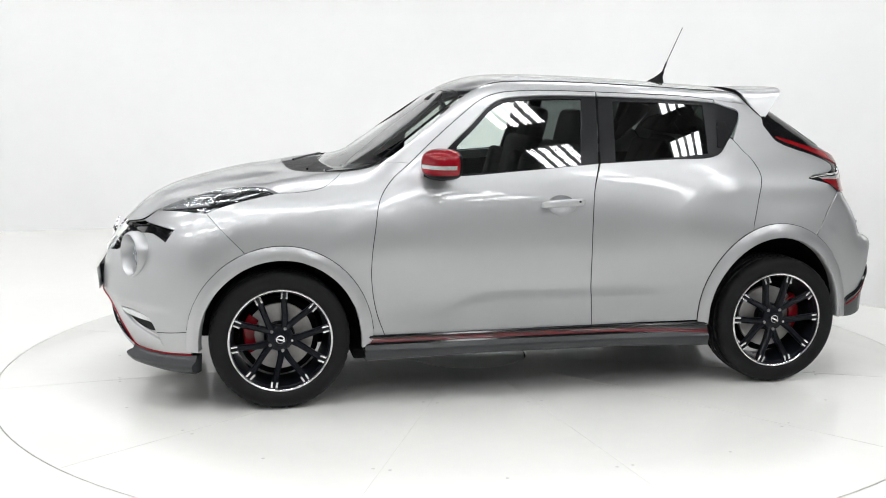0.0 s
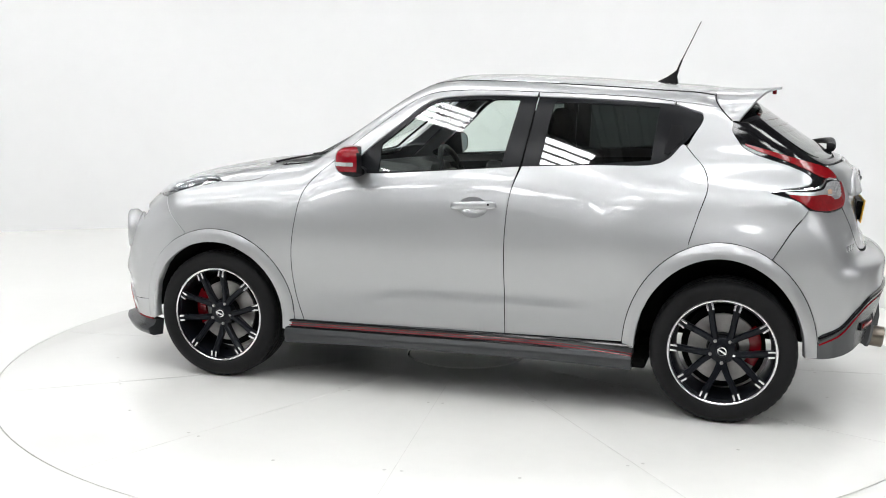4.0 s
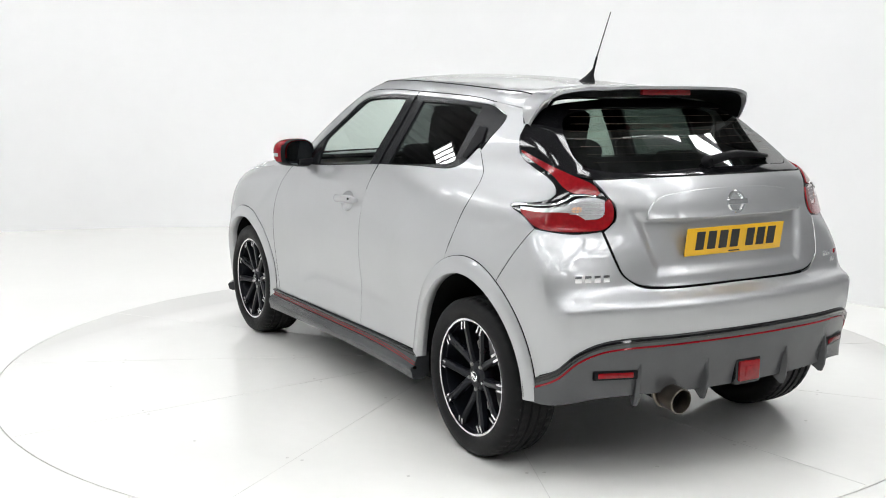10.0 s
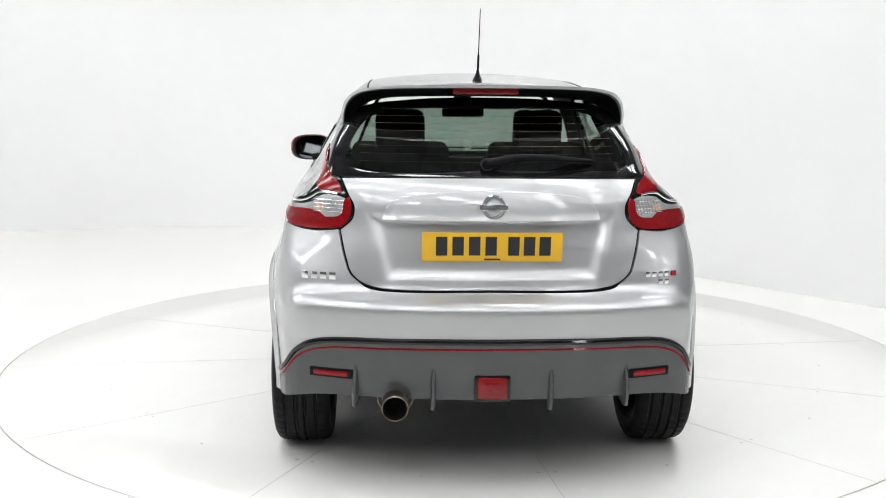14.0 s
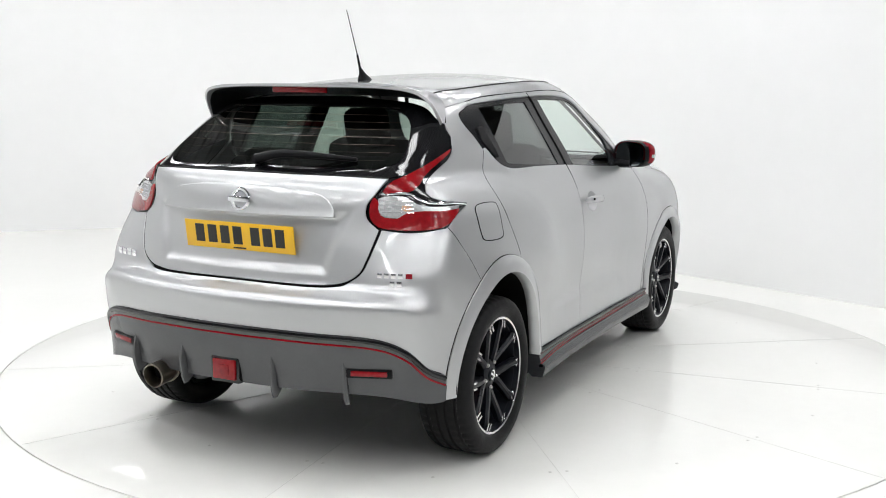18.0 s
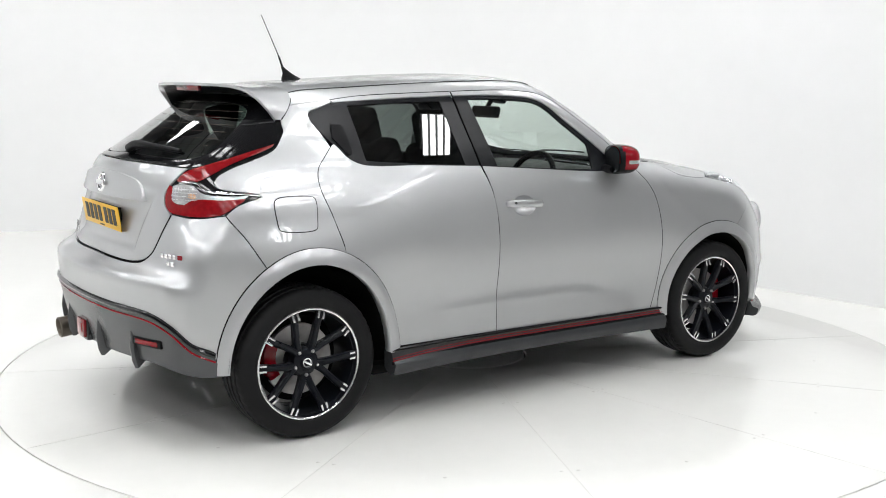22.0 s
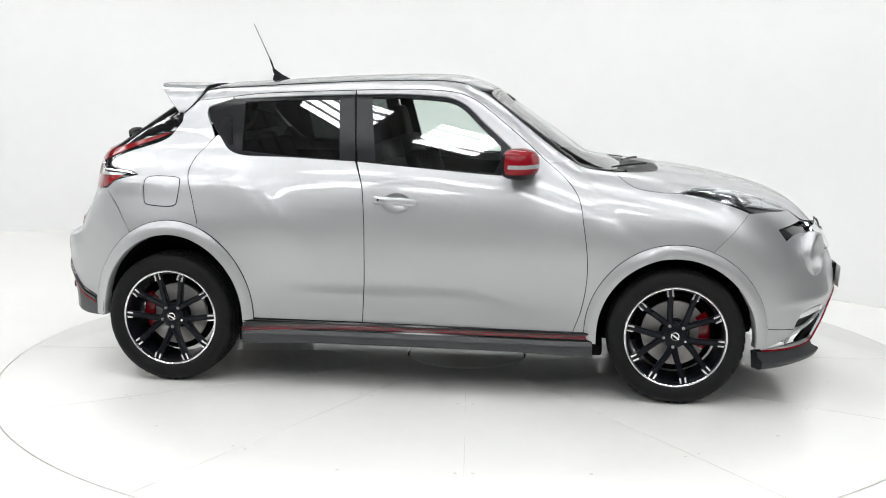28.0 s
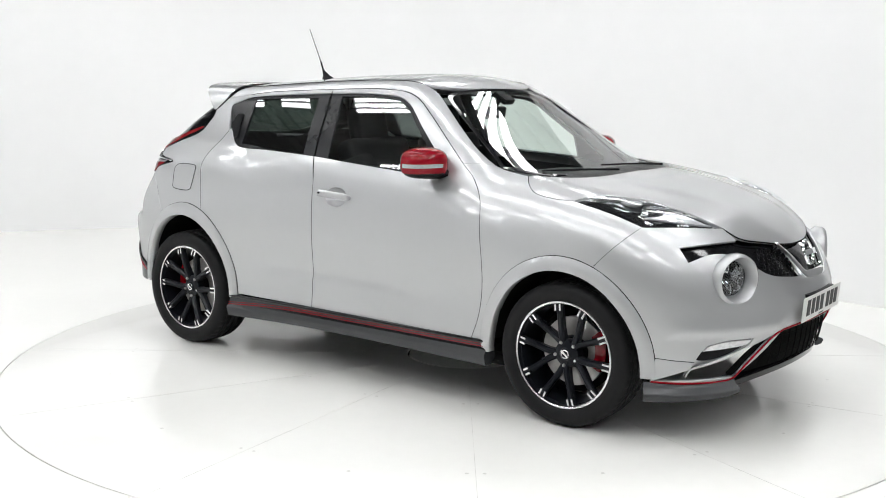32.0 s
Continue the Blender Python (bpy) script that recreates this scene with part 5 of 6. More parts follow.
SKIRT = blade([(0.872, 0.858, 0.278), (0.6, 0.860, 0.278), (0.0, 0.862, 0.281), (-0.5, 0.864, 0.283), (-0.75, 0.868, 0.283), (-0.866, 0.872, 0.283)], skirt_section, "side_skirt", GREY, CAR, "grey side skirt with a red line")
rl = smooth_line([(0.87, 0.868, 0.311), (0.5, 0.870, 0.313), (0.0, 0.872, 0.315), (-0.4, 0.874, 0.315), (-0.65, 0.877, 0.306), (-0.866, 0.886, 0.292)], 0.03)
pair_of("red_line", tube(rl, 0.0023, 8), RED, SKIRT, "red pinstripe")
pair_of("red_line", tube(rl + (0, -0.002, 0.011), 0.0016, 6), RED, SKIRT, "red pinstripe")
pair_of("gloss_band", tube(rl + (0, -0.003, -0.013), 0.0095, 8), BLACK_GLOSS, SKIRT, "gloss black band under the red line")
gl = smooth_line([(0.87, 0.861, 0.333), (0.0, 0.864, 0.337), (-0.5, 0.866, 0.338), (-0.866, 0.870, 0.335)], 0.05)
pair_of("gloss_strip", tube(gl, 0.009, 8), BLACK_GLOSS, SKIRT, "gloss black upper strip")

# ---- rear diffuser ----
low_edge = [(-1.647, 0.835, 0.325), (-1.72, 0.79, 0.325), (-1.83, 0.66, 0.36), (-1.90, 0.5, 0.368), (-1.93, 0.25, 0.368), (-1.935, 0.0, 0.368)]
DIFFUSER = panel("rear_diffuser", [outline(diff_line + flip(diff_line)[1:], [flip(diff_line)[-1], flip(low_edge)[-1]], flip(low_edge) [::-1] + low_edge[::-1][1:], [low_edge[0], diff_line[0]])], TAIL_ROUND, DIFFUSE_GREY, CAR, "grey rear diffuser with fins and a red line", both=False, spacing=0.022, lift=0.006, thick=0.03)


def tail_point(y, z, lift=0.0):
    q = cast(np.array([[-2.4, y, z]]), np.array([[1.0, 0.0, 0.0]]), 1.2)
    return (q + slope(q) * lift)[0]


dl = smooth_line(diff_line[1:], 0.02)
for drop, r, mat, lift, nm, lb in ((0.010, 0.011, BLACK_GLOSS, 0.002, "gloss_band", "gloss black upper edge"), (0.036, 0.0042, RED, 0.006, "red_line", "red pinstripe")):
    q = dl + (0, 0, -drop)
    e, w, rr = TAIL_ROUND[1](TAIL_ROUND[0](q))
    q = cast(e, w, rr)
    q = q + slope(q) * lift
    q = np.vstack([q, (q * (1, -1, 1))[::-1][1:]])
    part(nm, tube(q, r, 8), mat, DIFFUSER, lb)
for y in (0.50, 0.215, -0.215, -0.50):
    a, b, c = tail_point(y, 0.50, 0.004), tail_point(y, 0.43, 0.030), tail_point(y, 0.365, 0.034)
    d = tail_point(y, 0.365, -0.03)
    rings = [[p + (0, s, 0) for p in (a, b, c, c + (0.012, 0, -0.03), d)] for s in (-0.010, -0.004, 0.004, 0.010)]
    rings[0] = [p - (0, 0, 0.0) + (0.012, 0, 0) for p in rings[0]]
    rings[3] = [p + (0.012, 0, 0) for p in rings[3]]
    part("fin", sweep(rings), DIFFUSE_GREY, DIFFUSER)
fg = tail_point(0, 0.42, 0.012)
part("fog_lamp_housing", box((0.05, 0.135, 0.105), (fg[0] + 0.018, 0, 0.418), 0.008), BLACK_GLOSS, DIFFUSER)
part("rear_fog_lamp", box((0.03, 0.108, 0.080), (fg[0] - 0.002, 0, 0.420), 0.006), LENS_RED, DIFFUSER, "red rear fog lamp")
part("fog_lamp_core", box((0.006, 0.05, 0.04), (fg[0] - 0.017, 0, 0.420), 0.002), LENS_RED, DIFFUSER, "red lens block")
for s in (1, -1):
    p1, p2 = Vector(tail_point(s * 0.525, 0.457, 0.006)), Vector(tail_point(s * 0.66, 0.457, 0.006))
    mid, ang = (p1 + p2) / 2, math.degrees(math.atan2((p2 - p1).y, (p2 - p1).x))
    part("reflector_recess", box(((p2 - p1).length + 0.03, 0.02, 0.036), mid, 0.006, (0, 0, ang)), BLACK, DIFFUSER)
    part("rear_reflector", box(((p2 - p1).length - 0.005, 0.026, 0.021), mid, 0.005, (0, 0, ang)), LENS_RED, DIFFUSER, "red rear reflector")
part("exhaust_tip", lathe([(0.048, -0.11), (0.050, 0.0), (0.046, 0.003), (0.044, -0.002), (0.043, -0.10), (0.043, -0.12), (0.048, -0.11)], 40, "x"), EXHAUST, CAR, "brushed steel round exhaust tip").matrix_basis = pose(-1.985 - AXIS[0], 0.357 - AXIS[1], 0.346, 0, 6, 180)
part("exhaust_pipe", tube([(-1.93, 0.357, 0.353), (-1.70, 0.355, 0.375), (-1.3, 0.30, 0.33)], 0.04, 16), DARK, CAR)
part("exhaust_surround", lathe([(0.052, 0.0), (0.066, -0.004), (0.070, 0.0), (0.066, 0.006), (0.052, 0.002), (0.052, 0.0)], 36, "x"), EXHAUST, CAR, "polished surround behind the exhaust").matrix_basis = pose(-1.905 - AXIS[0], 0.357 - AXIS[1], 0.372)

# ---- rear lamps ----
lamp_up = [(-1.300, 0.660, 1.275), (-1.325, 0.666, 1.258), (-1.42, 0.666, 1.232), (-1.52, 0.652, 1.203), (-1.61, 0.620, 1.178), (-1.682, 0.568, 1.162)]
lamp_in = [(-1.682, 0.568, 1.162), (-1.722, 0.542, 1.11), (-1.750, 0.518, 1.065), (-1.757, 0.524, 1.02), (-1.752, 0.570, 0.979)]
lamp_loop = outline(lamp_up, lamp_in, lamp_low, lamp_under[::-1], lamp_notch[::-1], lamp_top[::-1])
LAMPS = panel("tail_light", [lamp_loop], TAIL_ROUND, BLACK_GLOSS, CAR, "red and clear boomerang tail light", lift=0.001, thick=0.03, gap=0.002, spacing=0.015)
blade_top = outline([(-1.334, 0.666, 1.256), (-1.436, 0.666, 1.230), (-1.53, 0.652, 1.202), (-1.61, 0.624, 1.176), (-1.684, 0.576, 1.145), (-1.712, 0.560, 1.116)], [(-1.712, 0.560, 1.116), (-1.708, 0.585, 1.109), (-1.661, 0.650, 1.121), (-1.633, 0.667, 1.138), (-1.575, 0.676, 1.172), (-1.50, 0.676, 1.200), (-1.387, 0.674, 1.236), (-1.334, 0.666, 1.256)])
panel("red_lens", [blade_top], TAIL_ROUND, LENS_RED, LAMPS, "red lens blade", lift=0.006, thick=0.008, gap=-0.003, spacing=0.012)
band = outline([(-1.738, 0.533, 1.093), (-1.749, 0.526, 1.062), (-1.754, 0.532, 1.018), (-1.750, 0.562, 0.990), (-1.744, 0.590, 0.983)], [(-1.744, 0.590, 0.983), (-1.70, 0.67, 0.977), (-1.637, 0.752, 0.984), (-1.606, 0.770, 0.994), (-1.552, 0.782, 1.028), (-1.519, 0.779, 1.043)], [(-1.519, 0.779, 1.043), (-1.606, 0.752, 1.040), (-1.663, 0.693, 1.042), (-1.691, 0.652, 1.035), (-1.714, 0.623, 1.015)], [(-1.714, 0.623, 1.015), (-1.739, 0.573, 1.021), (-1.743, 0.552, 1.045), (-1.735, 0.546, 1.082), (-1.738, 0.533, 1.093)])
panel("red_lens", [band], TAIL_ROUND, LENS_RED, LAMPS, "red lower lens", lift=0.006, thick=0.008, gap=-0.003, spacing=0.012)
white = outline([(-1.732, 0.549, 1.092), (-1.71, 0.584, 1.101), (-1.678, 0.642, 1.095), (-1.665, 0.674, 1.073), (-1.642, 0.707, 1.063), (-1.598, 0.746, 1.059), (-1.50, 0.773, 1.057)], [(-1.50, 0.773, 1.057), (-1.516, 0.777, 1.048), (-1.605, 0.751, 1.043), (-1.663, 0.692, 1.045), (-1.691, 0.652, 1.039), (-1.713, 0.623, 1.019)], [(-1.713, 0.623, 1.019), (-1.738, 0.574, 1.026), (-1.742, 0.557, 1.046), (-1.732, 0.549, 1.092)])
panel("clear_lens", [white], TAIL_ROUND, LENS_WHITE, LAMPS, "clear faceted lens", lift=0.005, thick=0.008, gap=0.0005, spacing=0.010)


def tail_round(run, lift):
    e, w, r = TAIL_ROUND[1](TAIL_ROUND[0](np.array(run)))
    q = cast(e, w, r)
    return q + slope(q) * lift


def lens_rib(a, b, r, mat, name, label=""):
    """A thin bar on the lamp's face, on both sides."""
    pair_of(name, tube(tail_round(smooth_line([a, b], 0.01), 0.0055), r, 6), mat, LAMPS, label)


for k in range(8):
    u = k / 7
    lens_rib((-1.737 + 0.055 * u, 0.556 + 0.085 * u, 1.088 + 0.004 * u), (-1.741 + 0.052 * u, 0.566 + 0.086 * u, 1.030 + 0.010 * u), 0.0016, LENS_WHITE, "lens_rib")
for k in range(4):
    z = 1.040 + 0.014 * k
    lens_rib((-1.742, 0.556, z), (-1.668, 0.662, z), 0.0012, CHROME, "lens_rib")
amber = outline([(-1.695, 0.63, 1.066), (-1.678, 0.658, 1.062), (-1.679, 0.662, 1.049), (-1.693, 0.645, 1.045), (-1.699, 0.632, 1.052), (-1.695, 0.63, 1.066)])[:-1]
panel("amber_bulb", [amber], TAIL_ROUND, LENS_AMBER, LAMPS, "amber indicator bulb", lift=0.0062, thick=0.004, gap=0.0, spacing=0.012)
chrome_run = [(-1.712, 0.575, 1.106), (-1.69, 0.622, 1.110), (-1.668, 0.652, 1.106), (-1.657, 0.676, 1.090), (-1.639, 0.705, 1.076), (-1.595, 0.745, 1.069), (-1.52, 0.768, 1.064), (-1.455, 0.782, 1.056)]
q = tail_round(smooth_line(chrome_run, 0.01), 0.006)
pair_of("chrome_blade", tube(q, np.linspace(0.004, 0.0055, len(q)), 8), CHROME, LAMPS, "chrome blade")

# ---- spoiler ----
wing_pts = [((-1.195, 0.0, 1.515), (-1.475, 0.0, 1.518)), ((-1.192, 0.25, 1.512), (-1.466, 0.25, 1.516)), ((-1.182, 0.42, 1.500), (-1.425, 0.44, 1.508)), ((-1.176, 0.50, 1.480), (-1.392, 0.525, 1.490)), ((-1.185, 0.542, 1.450), (-1.355, 0.566, 1.455)), ((-1.212, 0.570, 1.410), (-1.318, 0.584, 1.410)), ((-1.252, 0.588, 1.362), (-1.282, 0.590, 1.362))]
lead = smooth_line([a for a, b in wing_pts], 0.03)
trail = smooth_line([b for a, b in wing_pts], 0.03)
n = 26
pick = lambda line: line[np.linspace(0, len(line) - 1, n).round().astype(int)]
lead, trail = pick(lead), pick(trail)
tops, unders = [], []
for i, (a, b) in enumerate(zip(lead, trail)):
    k = i / (n - 1)
    inn = np.array((0, -0.6 * k, -1 + 0.5 * k))
    inn /= np.linalg.norm(inn)
    top = [a + (b - a) * s + inn * (0.012 * math.sin(math.pi * s) * (1 - k)) for s in np.linspace(0, 1, 9)]
    tops.append(top + [b + inn * 0.012, b + (a - b) * 0.12 + inn * 0.016])
    unders.append([b + (a - b) * 0.10 + inn * 0.014] + [b + (a - b) * s + inn * (0.014 + 0.035 * s) for s in (0.3, 0.6, 0.9)])


def both_sides(rows):
    return [[tuple(np.array(p) * (1, -1, 1)) for p in r] for r in reversed(rows[1:])] + [[tuple(p) for p in r] for r in rows]


joint([tuple(p) for p in lead[10:]], CAR, depth=-0.001, r=0.003)
SPOILER = part("roof_spoiler", sweep(both_sides(tops), closed_ring=False), PAINT, CAR, "silver roof spoiler with black underside", sharp=60)
part("spoiler_underside", sweep(both_sides(unders), closed_ring=False), BLACK, SPOILER, "black underside")
part("high_brake_light", box((0.02, 0.265, 0.024), (-1.438, 0.0, 1.492), 0.005), LENS_RED, SPOILER, "red high brake light")
for s in (1, -1):
    part("spoiler_cap", lathe([(0.0, 0.004), (0.045, 0.003), (0.052, -0.002)], 32, "z"), PAINT, SPOILER, "round silver cover").location = (-1.27, s * 0.33, 1.498)

# ---- tailgate trim ----
garnish = outline([(-1.8, -0.40, 1.022), (-1.8, 0.40, 1.022)], [(-1.8, 0.40, 1.022), (-1.8, 0.392, 1.05), (-1.8, 0.355, 1.088), (-1.8, 0.235, 1.112), (-1.8, 0.0, 1.121), (-1.8, -0.235, 1.112), (-1.8, -0.355, 1.088), (-1.8, -0.392, 1.05), (-1.8, -0.40, 1.022)])
panel("tailgate_garnish", [garnish], REAR, PAINT, TAILGATE, "raised silver tailgate bar", both=False, lift=0.016, thick=0.03, gap=0.0, spacing=0.014, roll=0.005, swell=lambda p: 0.003 * np.exp(-((p[:, 2] - 1.022) / 0.012) ** 2))
em = tail_point(-0.005, 1.068, 0.018)
bm = lathe([(0.030, 0.0), (0.035, 0.006), (0.043, 0.006), (0.047, 0.0), (0.030, 0.0)], 40, "x")
merge(bm, box((0.010, 0.104, 0.021), (0.006, 0, 0), 0.002))
ob = part("rear_emblem", bm, CHROME, TAILGATE, "chrome ring emblem with a bar")
ob.matrix_basis = pose(em[0], em[1], em[2], 0, -9, 180)
REAR_PLATE = part("rear_number_plate", box((0.004, 0.52, 0.111), (0, 0, 0), 0.0015), PLATE_YELLOW, CAR, "yellow number plate with dark marks")
rp = tail_point(0, 0.928, -0.006)
REAR_PLATE.matrix_basis = pose(rp[0] - AXIS[0] - 0.004, -0.001 - AXIS[1], 0.928, 0, -8, 0)
plate_marks(REAR_PLATE, -1)
part("plate_pad", box((0.03, 0.42, 0.09), (0.016, 0, 0), 0.004), BLACK, REAR_PLATE)


def lettering(y0, y1, z, heights, mat, label, n):
    for k in range(n):
        y = y0 + (y1 - y0) * (k + 0.5) / n
        p = tail_point(y, z, 0.002)
        d = slope(p[None])[0]
        ob = part("badge_mark", box((0.004, abs(y1 - y0) / n * 0.72, heights), (0, 0, 0), 0.001), mat, REAR_BUMPER, label)
        ob.matrix_basis = pose(p[0], p[1], p[2], 0, 0, math.degrees(math.atan2(d[1], d[0])))


lettering(0.715, 0.575, 0.808, 0.027, CHROME, "chrome badge bar", 4)
lettering(-0.585, -0.685, 0.814, 0.019, CHROME, "chrome badge bar", 4)
lettering(-0.685, -0.72, 0.814, 0.019, RED, "red badge bar", 1)
lettering(-0.635, -0.685, 0.786, 0.019, CHROME, "chrome badge bar", 2)

wa, wb = np.array((-1.715, 0.01, 1.222)), np.array((-1.63, -0.40, 1.228))
p = smooth_line([wa, wa + (-0.005, -0.10, 0.022), wa + (0.015, -0.24, 0.022), wb], 0.03)
WIPER = part("rear_wiper", tube(p + (-0.010, 0, 0.0), np.linspace(0.021, 0.008, len(p)), 10), BLACK, TAILGATE, "black rear wiper")
part("wiper_blade", tube(p + (0.004, 0, -0.012), 0.006, 6), RUBBER, WIPER)
part("wiper_pivot", lathe([(0.0, 0.018), (0.018, 0.016), (0.024, 0.0), (0.024, -0.02)], 24, "x"), BLACK, WIPER).matrix_basis = pose(-1.722, 0.012, 1.220, 0, 0, 180)

# ---- handles, mirrors, mast ----
for s in (1, -1):
    door = FRONT_DOORS[0 if s > 0 else 1]
    pts = [on_skin(x, 0.949 - 0.05 * (x + 0.1), l, s) for x, l in ((0.012, 0.010), (0.0, 0.026), (-0.04, 0.032), (-0.10, 0.034), (-0.16, 0.032), (-0.195, 0.026), (-0.207, 0.010))]
    p = smooth_line([tuple(q) for q in pts], 0.015)
    rings = []
    for i, q in enumerate(p):
        k = math.sin(math.pi * (0.12 + 0.76 * i / (len(p) - 1)))
        hh, tt = 0.018 * min(1, 1.5 * k), 0.008
        rings.append([q + np.array((0, s * tt * math.cos(a), hh * math.sin(a))) for a in np.linspace(0, 2 * math.pi, 12, endpoint=False)])
    handle = part("door_handle", sweep(rings), PAINT, door, "silver door handle")
    c = on_skin(-0.175, 0.953, 0.041, s)
    part("lock_button", lathe([(0.0, 0.002), (0.005, 0.002), (0.006, -0.004)], 16), BLACK, handle).location = c
    v, f, nn = patch([HANDLE_CUP], SIDE, spacing=0.010, gap=-0.004, lift=-0.002, thick=0.0, swell=lambda q: -0.044 * np.clip(1 - ((q[:, 0] + 0.092) / 0.074) ** 2 - ((q[:, 2] - 0.942) / 0.051) ** 2, 0, 1) ** 0.6)
    mm = np.array((1, s, 1))
    mesh_object("handle_cup", v * mm, [tuple(reversed(t)) for t in f] if s < 0 else f, PAINT, door, "silver handle cup", nn * mm)


def mirror_shell(keep, grow=1.0):
    bm = bmesh.new()
    bmesh.ops.create_uvsphere(bm, u_segments=36, v_segments=24, radius=1.0)
    for v in bm.verts:
        x, y, z = v.co
        sq = lambda c, e: math.copysign(abs(c) ** e, c)
        v.co = (sq(x, 0.9) * 0.088 * grow, sq(y, 0.72) * 0.118 * grow, sq(z, 0.70) * 0.074 * grow)
    bmesh.ops.bisect_plane(bm, geom=bm.verts[:] + bm.edges[:] + bm.faces[:], plane_co=(-0.042, 0, 0), plane_no=(-1, 0, 0), clear_outer=True)
    kill = [f for f in bm.faces if not keep(f.calc_center_median())]
    bmesh.ops.delete(bm, geom=kill, context="FACES")
    bmesh.ops.transform(bm, matrix=pose(0.502, 0.872, 1.148, 0, 0, 21), verts=bm.verts)
    return bm


MIRRORS = pair_of("door_mirror", mirror_shell(lambda c: c.z > -0.045 and c.x > -0.022), RED, CAR, "red door mirror with black base")
pair_of("mirror_base", mirror_shell(lambda c: c.z <= -0.040 or c.x <= -0.018, 0.985), BLACK, MIRRORS, "black mirror underside")
pair_of("mirror_rim", mirror_shell(lambda c: abs(c.z + 0.002) < 0.010 and c.x > -0.005 and c.y > -0.06, 1.012), LENS_WHITE, MIRRORS, "clear indicator strip")
a = np.linspace(0, 2 * math.pi, 32, endpoint=False)
sq = lambda c, e: np.sign(c) * np.abs(c) ** e
gl = np.c_[0 * a, 0.093 * sq(np.cos(a), 0.72), 0.064 * sq(np.sin(a), 0.72)]
bm = bmesh.new()
bm.faces.new([bm.verts.new(tuple(q)) for q in gl])
bmesh.ops.transform(bm, matrix=pose(0.4607, 0.8583, 1.148, 0, 0, 21), verts=bm.verts)
pair_of("mirror_glass", bm, MIRROR, MIRRORS, "mirror glass", smooth=False)
rings = []
for k in range(8):
    s = k / 7
    c = np.array((0.50 + 0.03 * s, 0.86 - 0.125 * s, 1.096 - 0.004 * s))
    rings.append([c + ((0.055 - 0.008 * s + 0.02 * s * s) * math.cos(t), 0, 0.026 * math.sin(t)) for t in np.linspace(0, 2 * math.pi, 14, endpoint=False)])
pair_of("mirror_arm", sweep(rings), BLACK, MIRRORS, "black mirror arm")

part("antenna_base", sweep([[(-0.90 + 0.06 * w * math.cos(t) - 0.055 * hgt, 0.024 * w * math.sin(t), 1.531 + 0.065 * hgt) for t in np.linspace(0, 2 * math.pi, 20, endpoint=False)] for w, hgt in ((1.0, 0.0), (0.8, 0.2), (0.42, 0.5), (0.2, 0.85), (0.14, 1.0))]), BLACK, CAR, "black aerial foot")
part("antenna_mast", tube([(-0.952, 0, 1.592), (-0.972, 0, 1.645), (-0.974, 0, 1.65), (-1.062, 0, 1.842)], [0.0055, 0.005, 0.0026, 0.0018], 8), BLACK, CAR, "thin black aerial mast")

# hidden rear handles, front wipers
hid = [[(-0.962, 1.212), (-0.985, 1.208)], [(-0.985, 1.208), (-1.046, 1.282)], [(-1.046, 1.282), (-1.032, 1.338)], [(-1.032, 1.338), (-0.985, 1.340)], [(-0.985, 1.340), (-0.962, 1.212)]]
panel("rear_handle", [shape(*hid)], SIDE, BLACK, REAR_DOORS, "black hidden door handle", gap=0.0, lift=0.003, thick=0.006, spacing=0.02)
for a, b in (((1.10, 0.46), (1.005, -0.05)), ((1.13, -0.10), (0.945, -0.52))):
    q = []
    for s in np.linspace(0, 1, 12):
        x, y = a[0] + (b[0] - a[0]) * s, a[1] + (b[1] - a[1]) * s
        q.append(cast(np.array([[x, y, 1.75]]), np.array([[0, 0, -1.0]]), 1.3)[0] + (0, 0, 0.004))
    arm = part("front_wiper", tube(q, np.linspace(0.006, 0.004, 12), 8), BLACK, CAR, "black windscreen wiper")



# ---- inside ----
def seat(x, y):
    def cushion(size, at, turn, bevel):
        return box(size, at, bevel, turn, 4)
    s = part("front_seat", cushion((0.50, 0.50, 0.16), (x + 0.22, y, 0.62), (0, -8, 0), 0.05), CLOTH, CAR, "black bucket seat")
    part("backrest", cushion((0.14, 0.50, 0.62), (x - 0.10, y, 0.92), (0, -16, 0), 0.06), CLOTH, s)
    part("headrest", cushion((0.11, 0.25, 0.21), (x - 0.215, y, 1.285), (0, -14, 0), 0.053), CLOTH, s)
    for k in (-1, 1):
        part("bolster", cushion((0.20, 0.09, 0.48), (x - 0.05, y + k * 0.22, 0.90), (0, -16, 0), 0.04), CLOTH, s)
        part("thigh_bolster", cushion((0.42, 0.08, 0.14), (x + 0.25, y + k * 0.22, 0.67), (0, -8, 0), 0.035), CLOTH, s)


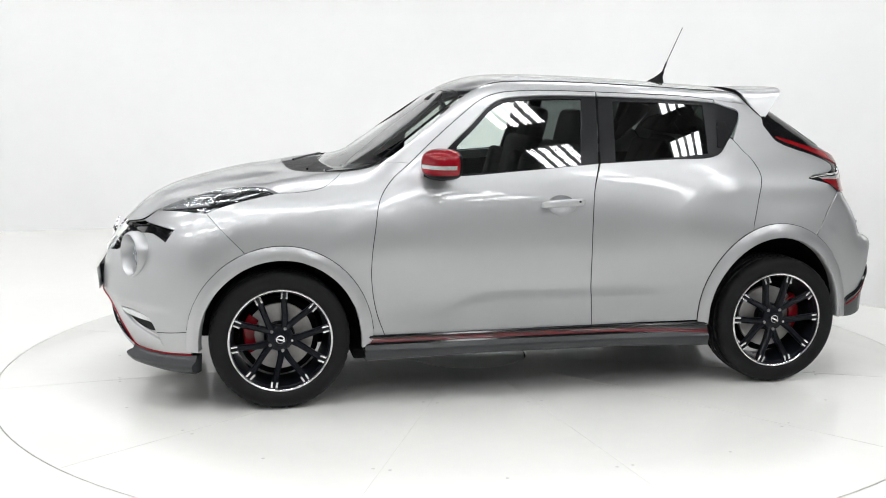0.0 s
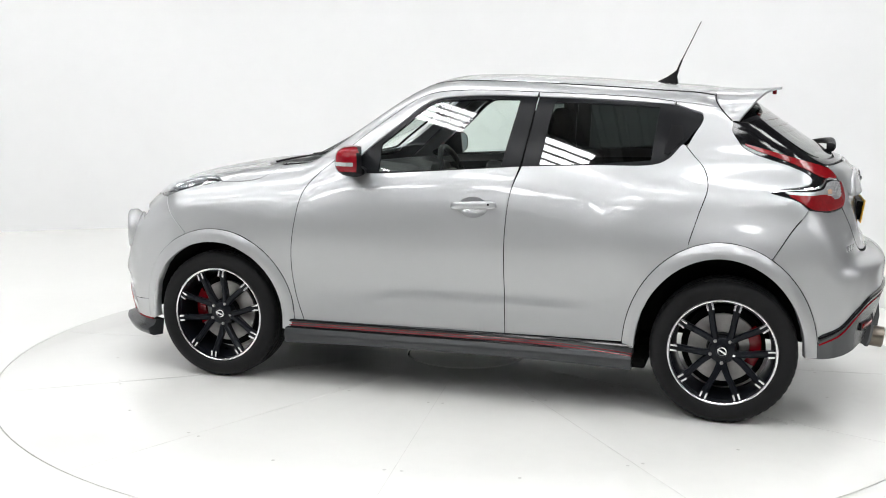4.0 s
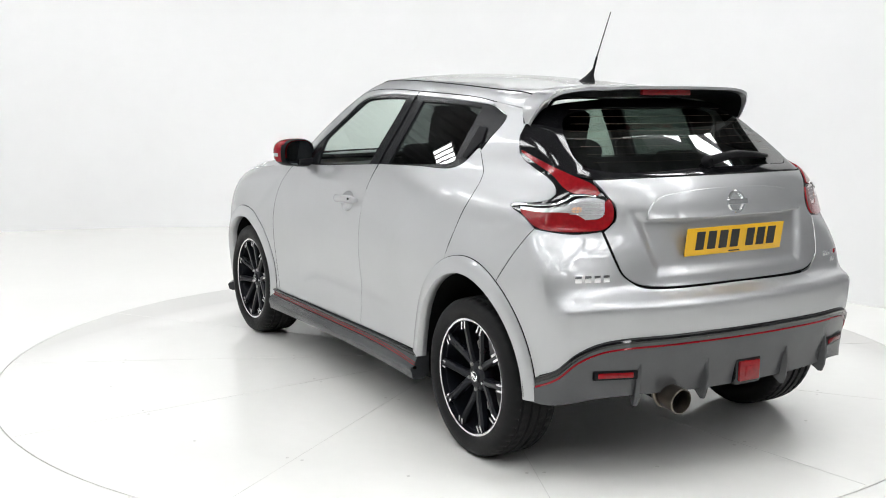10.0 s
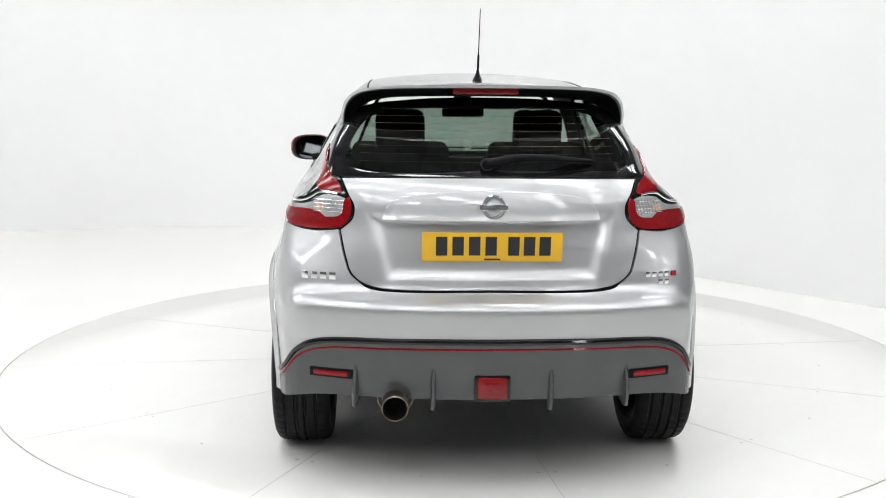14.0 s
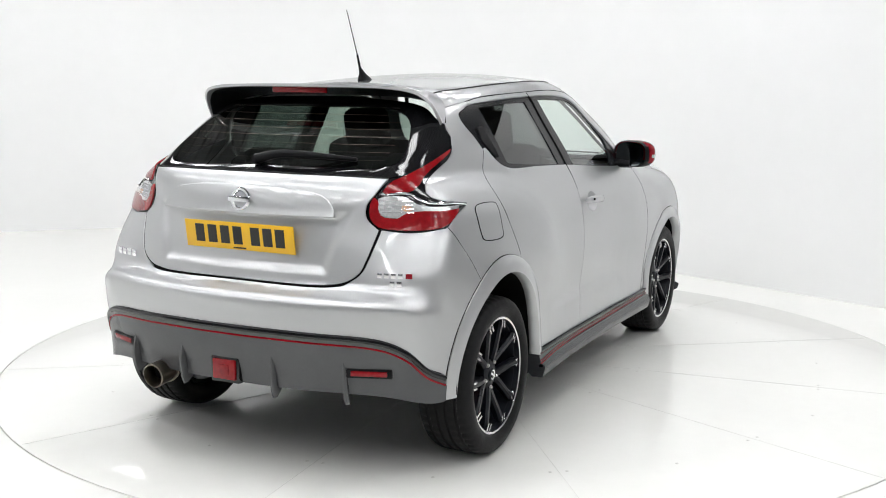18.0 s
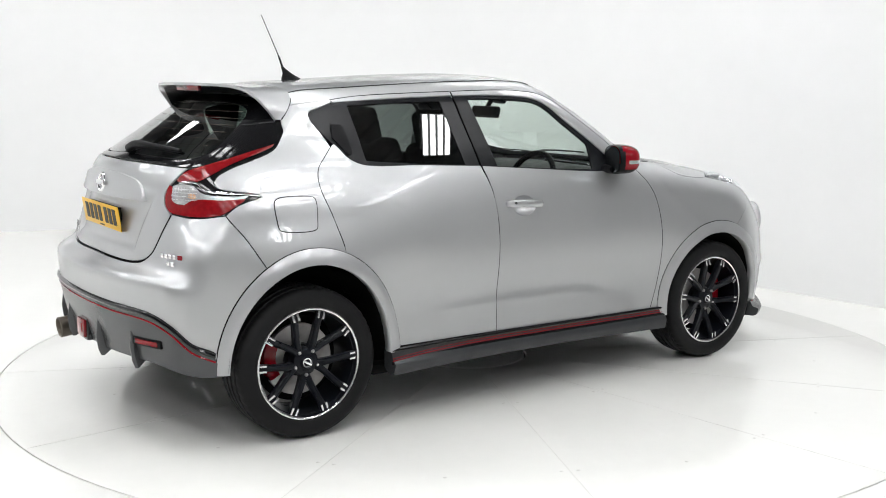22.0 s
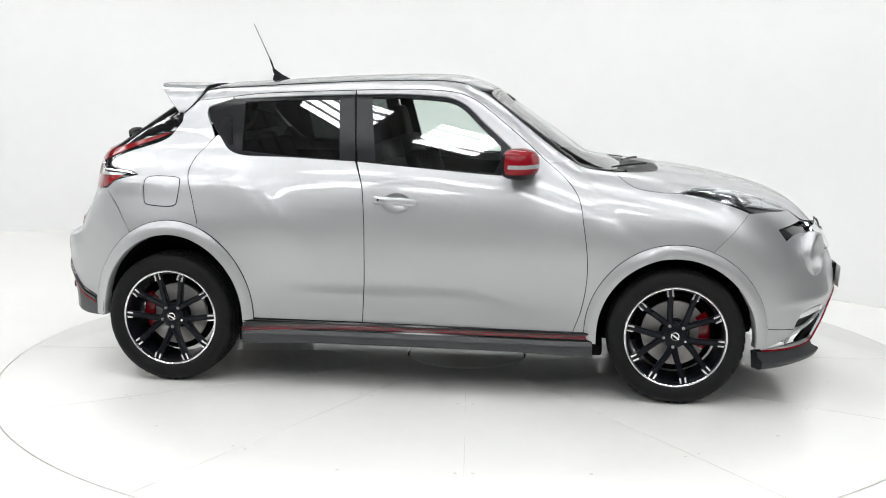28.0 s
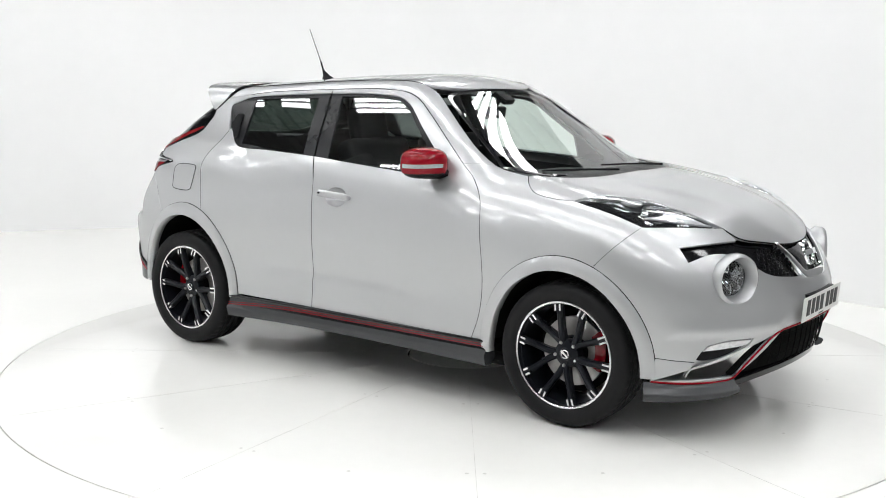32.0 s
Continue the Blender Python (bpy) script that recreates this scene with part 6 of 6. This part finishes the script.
seat(-0.08, 0.35)
seat(-0.08, -0.35)
BENCH = part("rear_bench", box((0.50, 1.22, 0.18), (-0.70, 0, 0.66), 0.05, (0, -6, 0), 4), CLOTH, CAR, "black rear bench seat")
part("backrest", box((0.15, 1.22, 0.56), (-1.0, 0, 0.92), 0.05, (0, -20, 0), 4), CLOTH, BENCH)
for y, w in ((0.38, 0.26), (-0.38, 0.26), (0.0, 0.20)):
    part("headrest", box((0.09, w, 0.14), (-1.12, y, 1.15 if y else 1.12), 0.04, (0, -18, 0), 4), CLOTH, BENCH)
rings = []
for x, z in ((0.42, 0.86), (0.40, 0.96), (0.44, 1.03), (0.55, 1.06), (0.74, 1.075), (0.86, 1.06)):
    w = 0.66 - 0.06 * (x > 0.7)
    rings.append([(x - 0.03 * abs(y) / w, y, z - 0.035 * (y / w) ** 4 + (0.035 if -0.52 < y < -0.18 and x < 0.6 and z > 1 else 0)) for y in np.linspace(-w, w, 25)])
DASH = part("dashboard", sweep(rings, closed_ring=False), BLACK, CAR, "black soft dashboard")
part("dash_front", box((0.25, 1.28, 0.40), (0.62, 0, 0.80), 0.05), BLACK, DASH)
ring = [(0, 0.182 * math.cos(t), 0.182 * math.sin(t)) for t in np.linspace(0, 2 * math.pi, 40, endpoint=False)]
WHEEL_AT = pose(0.335, -0.35, 0.985, 0, 24, 0)
bm = tube(ring, 0.016, 10, closed=True)
bmesh.ops.transform(bm, matrix=WHEEL_AT, verts=bm.verts)
STEER = part("steering_wheel", bm, BLACK, CAR, "black three-spoke steering wheel")
for a in (0, 180, 270):
    bm = box((0.018, 0.15, 0.03), (0.012, 0.10, 0), 0.006)
    bmesh.ops.transform(bm, matrix=WHEEL_AT @ Matrix.Rotation(radians(a), 4, "X"), verts=bm.verts)
    part("spoke", bm, GREY, STEER)
bm = box((0.05, 0.12, 0.10), (0.02, 0, 0), 0.02, segments=3)
bmesh.ops.transform(bm, matrix=WHEEL_AT, verts=bm.verts)
part("airbag_pad", bm, BLACK, STEER)
part("column", tube([(0.36, -0.35, 0.975), (0.60, -0.35, 0.87)], 0.04, 14), BLACK, STEER)
IN_MIRROR = part("inside_mirror", box((0.035, 0.235, 0.065), (0.30, 0, 1.365), 0.016, (0, 12, 0), 3), BLACK, CAR, "black inside mirror")
part("mirror_stem", tube([(0.31, 0, 1.39), (0.36, 0, 1.455)], 0.014, 10), BLACK, IN_MIRROR)
part("sensor_pod", box((0.09, 0.10, 0.035), (0.375, 0, 1.445), 0.012, (0, 33, 0)), BLACK, IN_MIRROR)
panel("headlining", [outline(up(whole([(0.24, 0.0), (0.22, 0.25), (0.15, 0.42)])), up([(0.15, 0.42), (-0.4, 0.47), (-1.1, 0.44)]), up([(-1.1, 0.44), (-1.13, 0.0), (-1.1, -0.44)]), up([(-1.1, -0.44), (-0.4, -0.47), (0.15, -0.42)]))], TOP, LINER, CAR, "grey roof lining", both=False, lift=-0.035, thick=0.0, spacing=0.06)
lining = outline(*[[(x, 0, z) for x, z in r] for r in ([(0.70, 0.36), (0.74, 0.7), (0.62, 1.06)], [(0.62, 1.06), (0.0, 1.09), (-0.6, 1.13), (-1.15, 1.15)], [(-1.15, 1.15), (-1.2, 0.85)], [(-1.2, 0.85), (-0.9, 0.8), (-0.78, 0.36)], [(-0.78, 0.36), (0.70, 0.36)])])
panel("door_lining", [lining], SIDE, CLOTH, CAR, "black inner door lining", lift=-0.07, thick=0.0, spacing=0.06)
part("cabin_floor", box((1.72, 1.46, 0.06), (0.0, 0, 0.27), 0.01), DARK, CAR)
part("engine_bay", box((0.95, 1.0, 0.55), (1.20, 0, 0.55), 0.05), DARK, CAR)
part("underbody", box((2.55, 1.05, 0.08), (0.28, 0, 0.27), 0.03), DARK, CAR)
part("floor_shield", box((1.84, 1.58, 0.05), (0.0, 0, 0.235), 0.015), DARK, CAR)
part("boot_floor", box((0.60, 1.0, 0.30), (-1.42, 0, 0.64), 0.03), DARK, CAR)
part("boot_trim", box((0.06, 1.1, 0.34), (-1.68, 0, 0.93), 0.02), CLOTH, CAR)
part("bulkhead", box((0.05, 1.3, 0.6), (0.80, 0, 0.72), 0.01), DARK, CAR)
part("rear_axle", tube([(-1.265, -0.68, 0.33), (-1.265, 0.68, 0.33)], 0.045, 12), DARK, CAR)
part("front_axle", tube([(1.265, -0.68, 0.33), (1.265, 0.68, 0.33)], 0.035, 12), DARK, CAR)



# ---- what moves: the table and the car on it turn together ----
def motions():
    rows = [(t, pose(0, 0, 0, 0, 0, TURN_0 + TURN_RATE * t)) for t in range(0, 33, 2)]
    walk(TABLE, rows)
    walk(CAR, [(t, Matrix.Translation((0, 0, 0.0032)) @ m) for t, m in rows])


motions()
